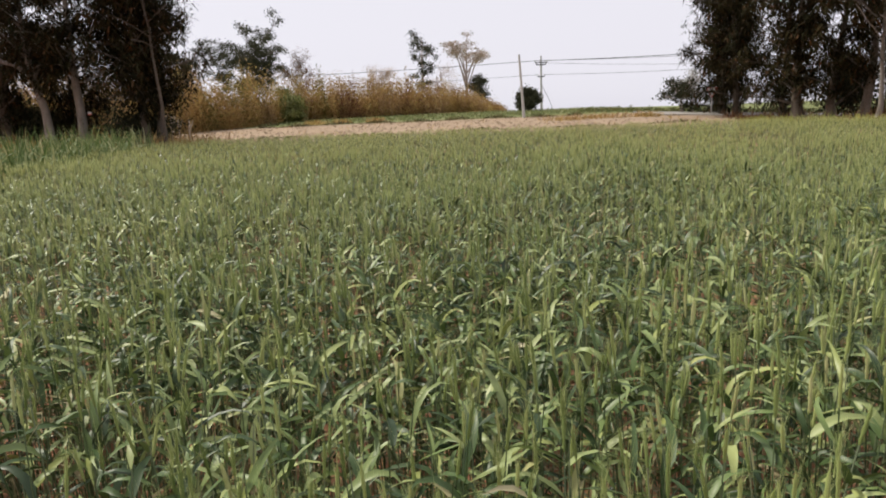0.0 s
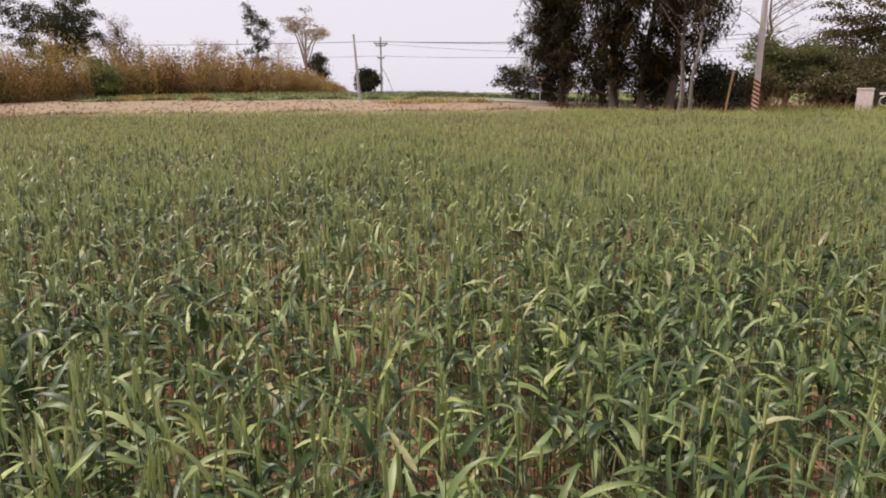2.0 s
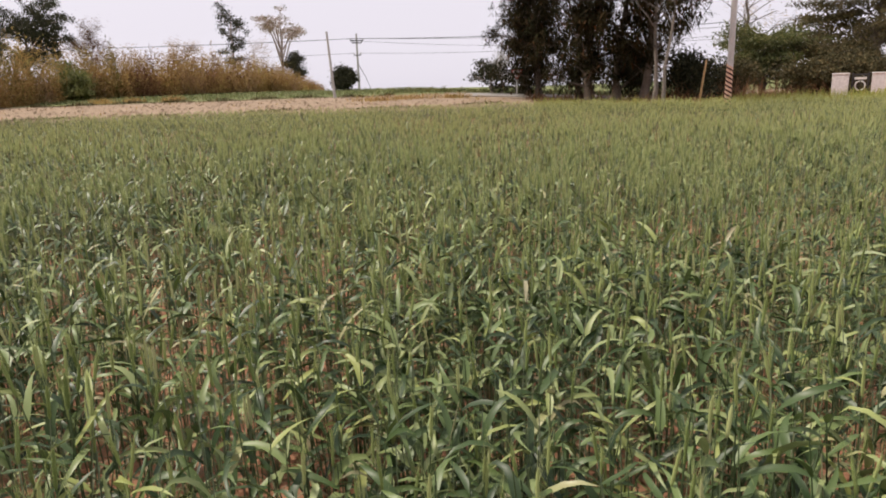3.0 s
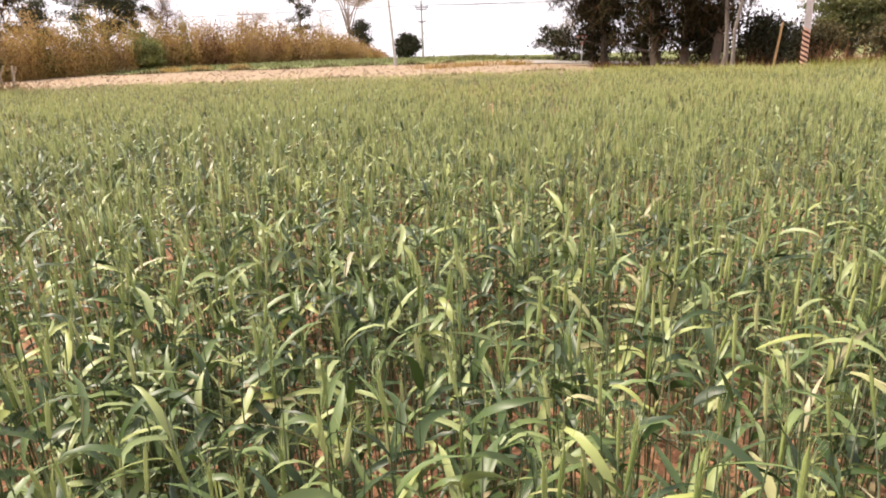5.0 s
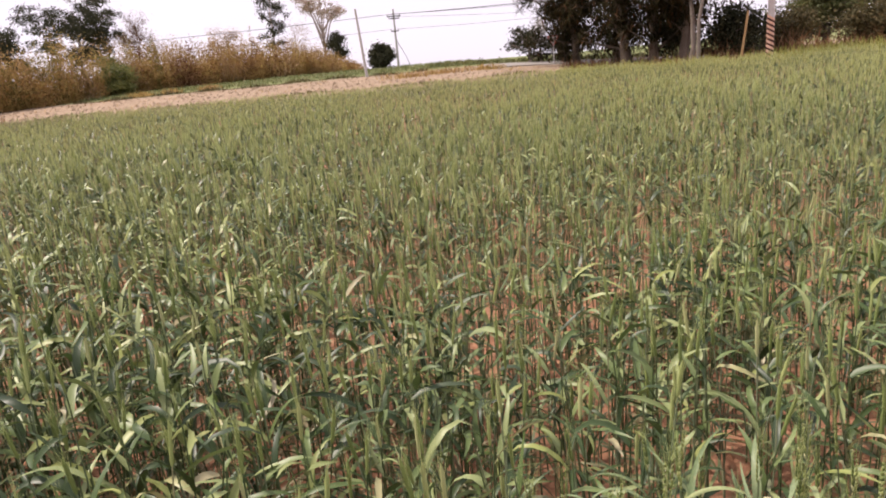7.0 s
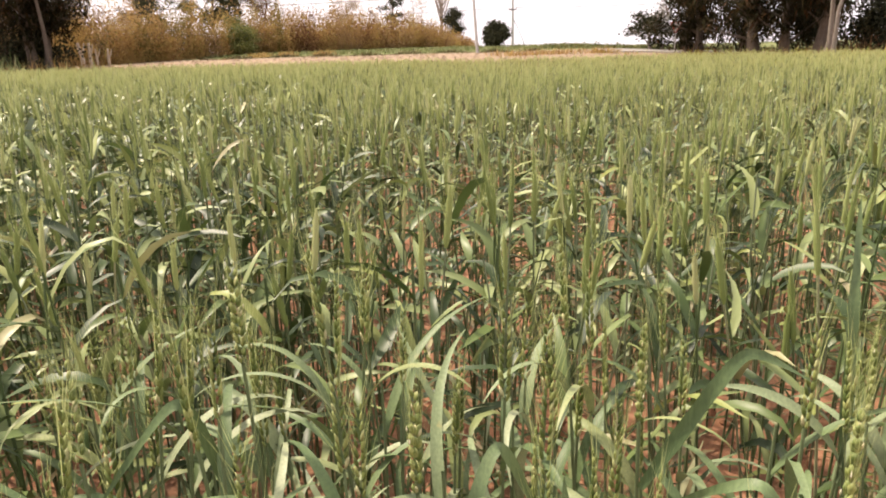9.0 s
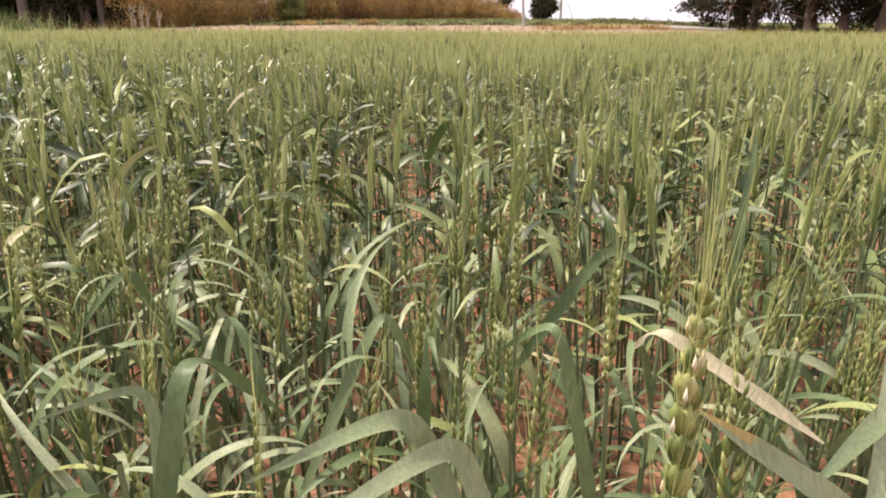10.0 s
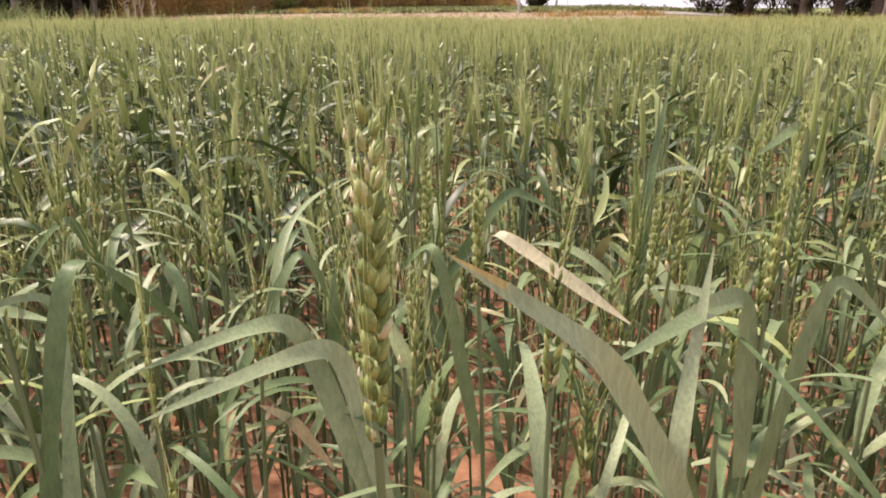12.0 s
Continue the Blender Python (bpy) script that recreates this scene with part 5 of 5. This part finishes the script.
def pole(name, label, foot, top, r0, r1, mat, category="pole"):
    f0 = np.array(foot, float)
    root = thing(name, Matrix.Translation(foot), label, category)
    s = np.linspace(0, 1, 7)[:, None]
    shaft = part_from("shaft", tube_blocks((np.array(top) - f0) * s, np.linspace(r0, r1, 7), mat, 14), root)
    return root, shaft


pole("leaning_post", "leaning whitish concrete post standing in pale soil", (5.06, 46.3, gz(5, 46.3) - 0.1), (4.79, 46.3, 4.95), 0.10, 0.065, CONCRETE)
U = (8.0, 59.4)
up, _ = pole("utility_pole", "grey concrete utility pole with crossarms and wires", (*U, gz(*U) - 0.1), (8.0, 59.4, 5.75), 0.11, 0.07, CONCRETE, "utility pole")
uz = gz(*U) - 0.1
for z, w in ((5.20, 0.55), (5.02, 0.42), (4.05, 0.30)):
    part("crossarm", box(-w, -0.10, z - uz - 0.04, w, -0.02, z - uz + 0.04), DARKIRON, up)
    for sx in (-0.9, 0.9):
        bm = bmesh.new()
        bmesh.ops.create_cone(bm, cap_ends=True, segments=8, radius1=0.05, radius2=0.03, depth=0.16, matrix=Matrix.Translation((w * sx, -0.06, z - uz + 0.12)))
        part("insulator", bm, CONCRETE, up)
part_from("stay_wire", tube_blocks(np.array([[0.05, 0, 2.2], [0.6, 0, 1.1], [1.0, 0, 0.1]]), [0.02] * 3, WIRE, 4), up)


def wire(a, b, sag, r=0.014):
    a, b = np.array(a, float), np.array(b, float)
    s = np.linspace(0, 1, 24)[:, None]
    line = a + (b - a) * s
    line[:, 2] -= (sag * 4 * s * (1 - s))[:, 0]
    ob = new("power_line", mesh_from("power_line", tube_blocks(line, [r] * 24, WIRE, 4)))
    tagged(ob, "thin dark overhead power line between utility poles", "power line", "power lines")


wire((-45, 66, 5.6), (7.5, 59.34, 5.36), 0.4, 0.02)
wire((7.5, 59.34, 5.36), (40, 52, 5.9), 0.35, 0.024)
wire((8.5, 59.34, 5.36), (42, 54, 5.7), 0.35, 0.016)
wire((8.3, 59.34, 4.2), (40, 52, 5.0), 0.5, 0.013)
wire((7.7, 59.34, 4.2), (-45, 67, 4.9), 0.5, 0.012)
wire((8.3, 59.34, 5.16), (41, 50, 4.6), 0.6, 0.012)

S = (18.8, 24.9)
sp, shaft = pole("striped_pole", "tall concrete pole with orange and black warning stripes at its foot", (*S, -0.1), (18.82, 24.9, 10.5), 0.125, 0.085, CONCRETE, "utility pole")


def stripe_sleeve(parent):
    """Slanting bands wound round the pole's foot."""
    for k in range(22):
        verts, faces = [], []
        for i in range(25):
            a = 2 * math.pi * i / 24
            z0 = 0.05 + 0.083 * k + 0.20 * (a / math.pi if a < math.pi else 2 - a / math.pi)
            for z in (z0, z0 + 0.0815):
                r = 0.131 - 0.004 * z
                verts.append((math.cos(a - 0.6) * r, math.sin(a - 0.6) * r, z))
        for i in range(24):
            faces.append((2 * i, 2 * i + 2, 2 * i + 3, 2 * i + 1))
        part_from("warning_stripe", [(np.array(verts), np.array(faces), ORANGEPAINT if k % 2 else BLACKPAINT)], parent)


stripe_sleeve(sp)
pole("leaning_stake", "leaning weathered yellowish stake beside the road", (19.25, 27.6, -0.05), (19.62, 27.7, 2.2), 0.05, 0.04, RUSTYELLOW)
pole("lamp_post", "slim grey post behind a white gate", (33.9, 32.0, gz(33.9, 32) - 0.1), (33.9, 32.0, 6.4), 0.10, 0.07, CONCRETE)

sg, _ = pole("yield_sign", "yield sign with a red border on a thin grey post", (16.35, 43.1, gz(16.35, 43.1) - 0.05), (16.35, 43.1, 2.3), 0.03, 0.03, CONCRETE, "sign")
sz = gz(16.35, 43.1) - 0.05


def triangle(size, y, thick):
    bm = bmesh.new()
    vs = [bm.verts.new((size * math.cos(radians(a)), y, size * math.sin(radians(a)))) for a in (30, 150, 270)]
    f = bm.faces.new(vs)
    r = bmesh.ops.extrude_face_region(bm, geom=[f])
    bmesh.ops.translate(bm, verts=[v for v in r["geom"] if isinstance(v, bmesh.types.BMVert)], vec=(0, thick, 0))
    bmesh.ops.recalc_face_normals(bm, faces=bm.faces)
    return bm


for nm, size, y, mat in (("border", 0.42, -0.05, REDPAINT), ("face", 0.33, -0.060, WHITEPAINT)):
    ob = part(nm, triangle(size, y, 0.012), mat, sg)
    ob.matrix_basis = pose(0, 0, 2.05 - sz, 0, 0, -18)


def gate():
    """White gate piers with dark iron panels between them."""
    turn = pose(29.2, 31.25, gz(29.2, 31.2) - 0.05, 0, 0, -44)
    for i, x in enumerate((0.0, 1.72, 4.6)):
        root = thing("gate_pier", turn @ Matrix.Translation((x, 0, 0)), "white rendered gate pier with a shallow cap", "gate pier", "gate piers")
        part("pier", box(0, -0.25, 0, 0.74, 0.25, 1.42, 0.02), WHITEWALL, root)
        part("cap", box(-0.02, -0.27, 1.42, 0.76, 0.27, 1.50, 0.02), WHITEWALL, root)
    for x0, x1, plate in ((0.86, 1.62, True), (2.58, 4.5, False)):
        root = thing("iron_gate", turn @ Matrix.Translation((x0, 0, 0)), "dark iron gate leaf between white piers", "gate", "gate leaves")
        w = x1 - x0
        part("rail", box(0, -0.03, 1.36, w, 0.03, 1.44), DARKIRON, root)
        part("rail", box(0, -0.03, 0.15, w, 0.03, 0.23), DARKIRON, root)
        for sx in (0.0, w - 0.08):
            part("post", box(sx, -0.04, 0, sx + 0.08, 0.04, 1.5), DARKIRON, root)
        k = int(w / 0.12)
        for i in range(1, k):
            part("bar", box(w * i / k - 0.015, -0.015, 0.23, w * i / k + 0.015, 0.015, 1.36, 0), DARKIRON, root)
        if plate:
            ring = [(w / 2 + 0.22 * math.cos(a), -0.05, 0.86 + 0.22 * math.sin(a)) for a in np.linspace(0, 2 * math.pi, 25)]
            part_from("ring_ornament", tube_blocks(np.array(ring), [0.035] * 25, WHITEPAINT, 6), root, "pale ring ornament on the gate")
            part("plate", box(0.12, -0.06, 1.16, w - 0.12, -0.04, 1.28), WHITEPAINT, root, "pale plate on the gate")


gate()


def stump(x, y, h, r, lean):
    root = thing("tree_stump", Matrix.Translation((x, y, gz(x, y) - 0.05)), "bleached white dead trunk stub at the field's edge", "tree stump", "dead trunks")
    t = np.linspace(0, 1, 6)
    line = np.stack([lean * t ** 1.5, 0.05 * np.sin(t * 5), h * t], -1)
    part_from("trunk", tube_blocks(line, r * (1.3 - 0.6 * t), BLEACHED, 8), root)
    part_from("branch_stub", tube_blocks(np.array([[lean * 0.4, 0, h * 0.55], [lean * 0.4 + 0.18, 0, h * 0.8], [lean * 0.4 + 0.24, 0, h * 0.98]]), [r * 0.6, r * 0.45, r * 0.3], BLEACHED, 6), root)


for x, y, h, r, l in ((-16.0, 38.6, 1.55, 0.11, -0.14), (-15.7, 38.7, 1.5, 0.09, 0.12), (-15.25, 38.6, 1.25, 0.06, 0.03), (-14.75, 38.8, 1.2, 0.07, 0.1)):
    stump(x, y, h, r, l)
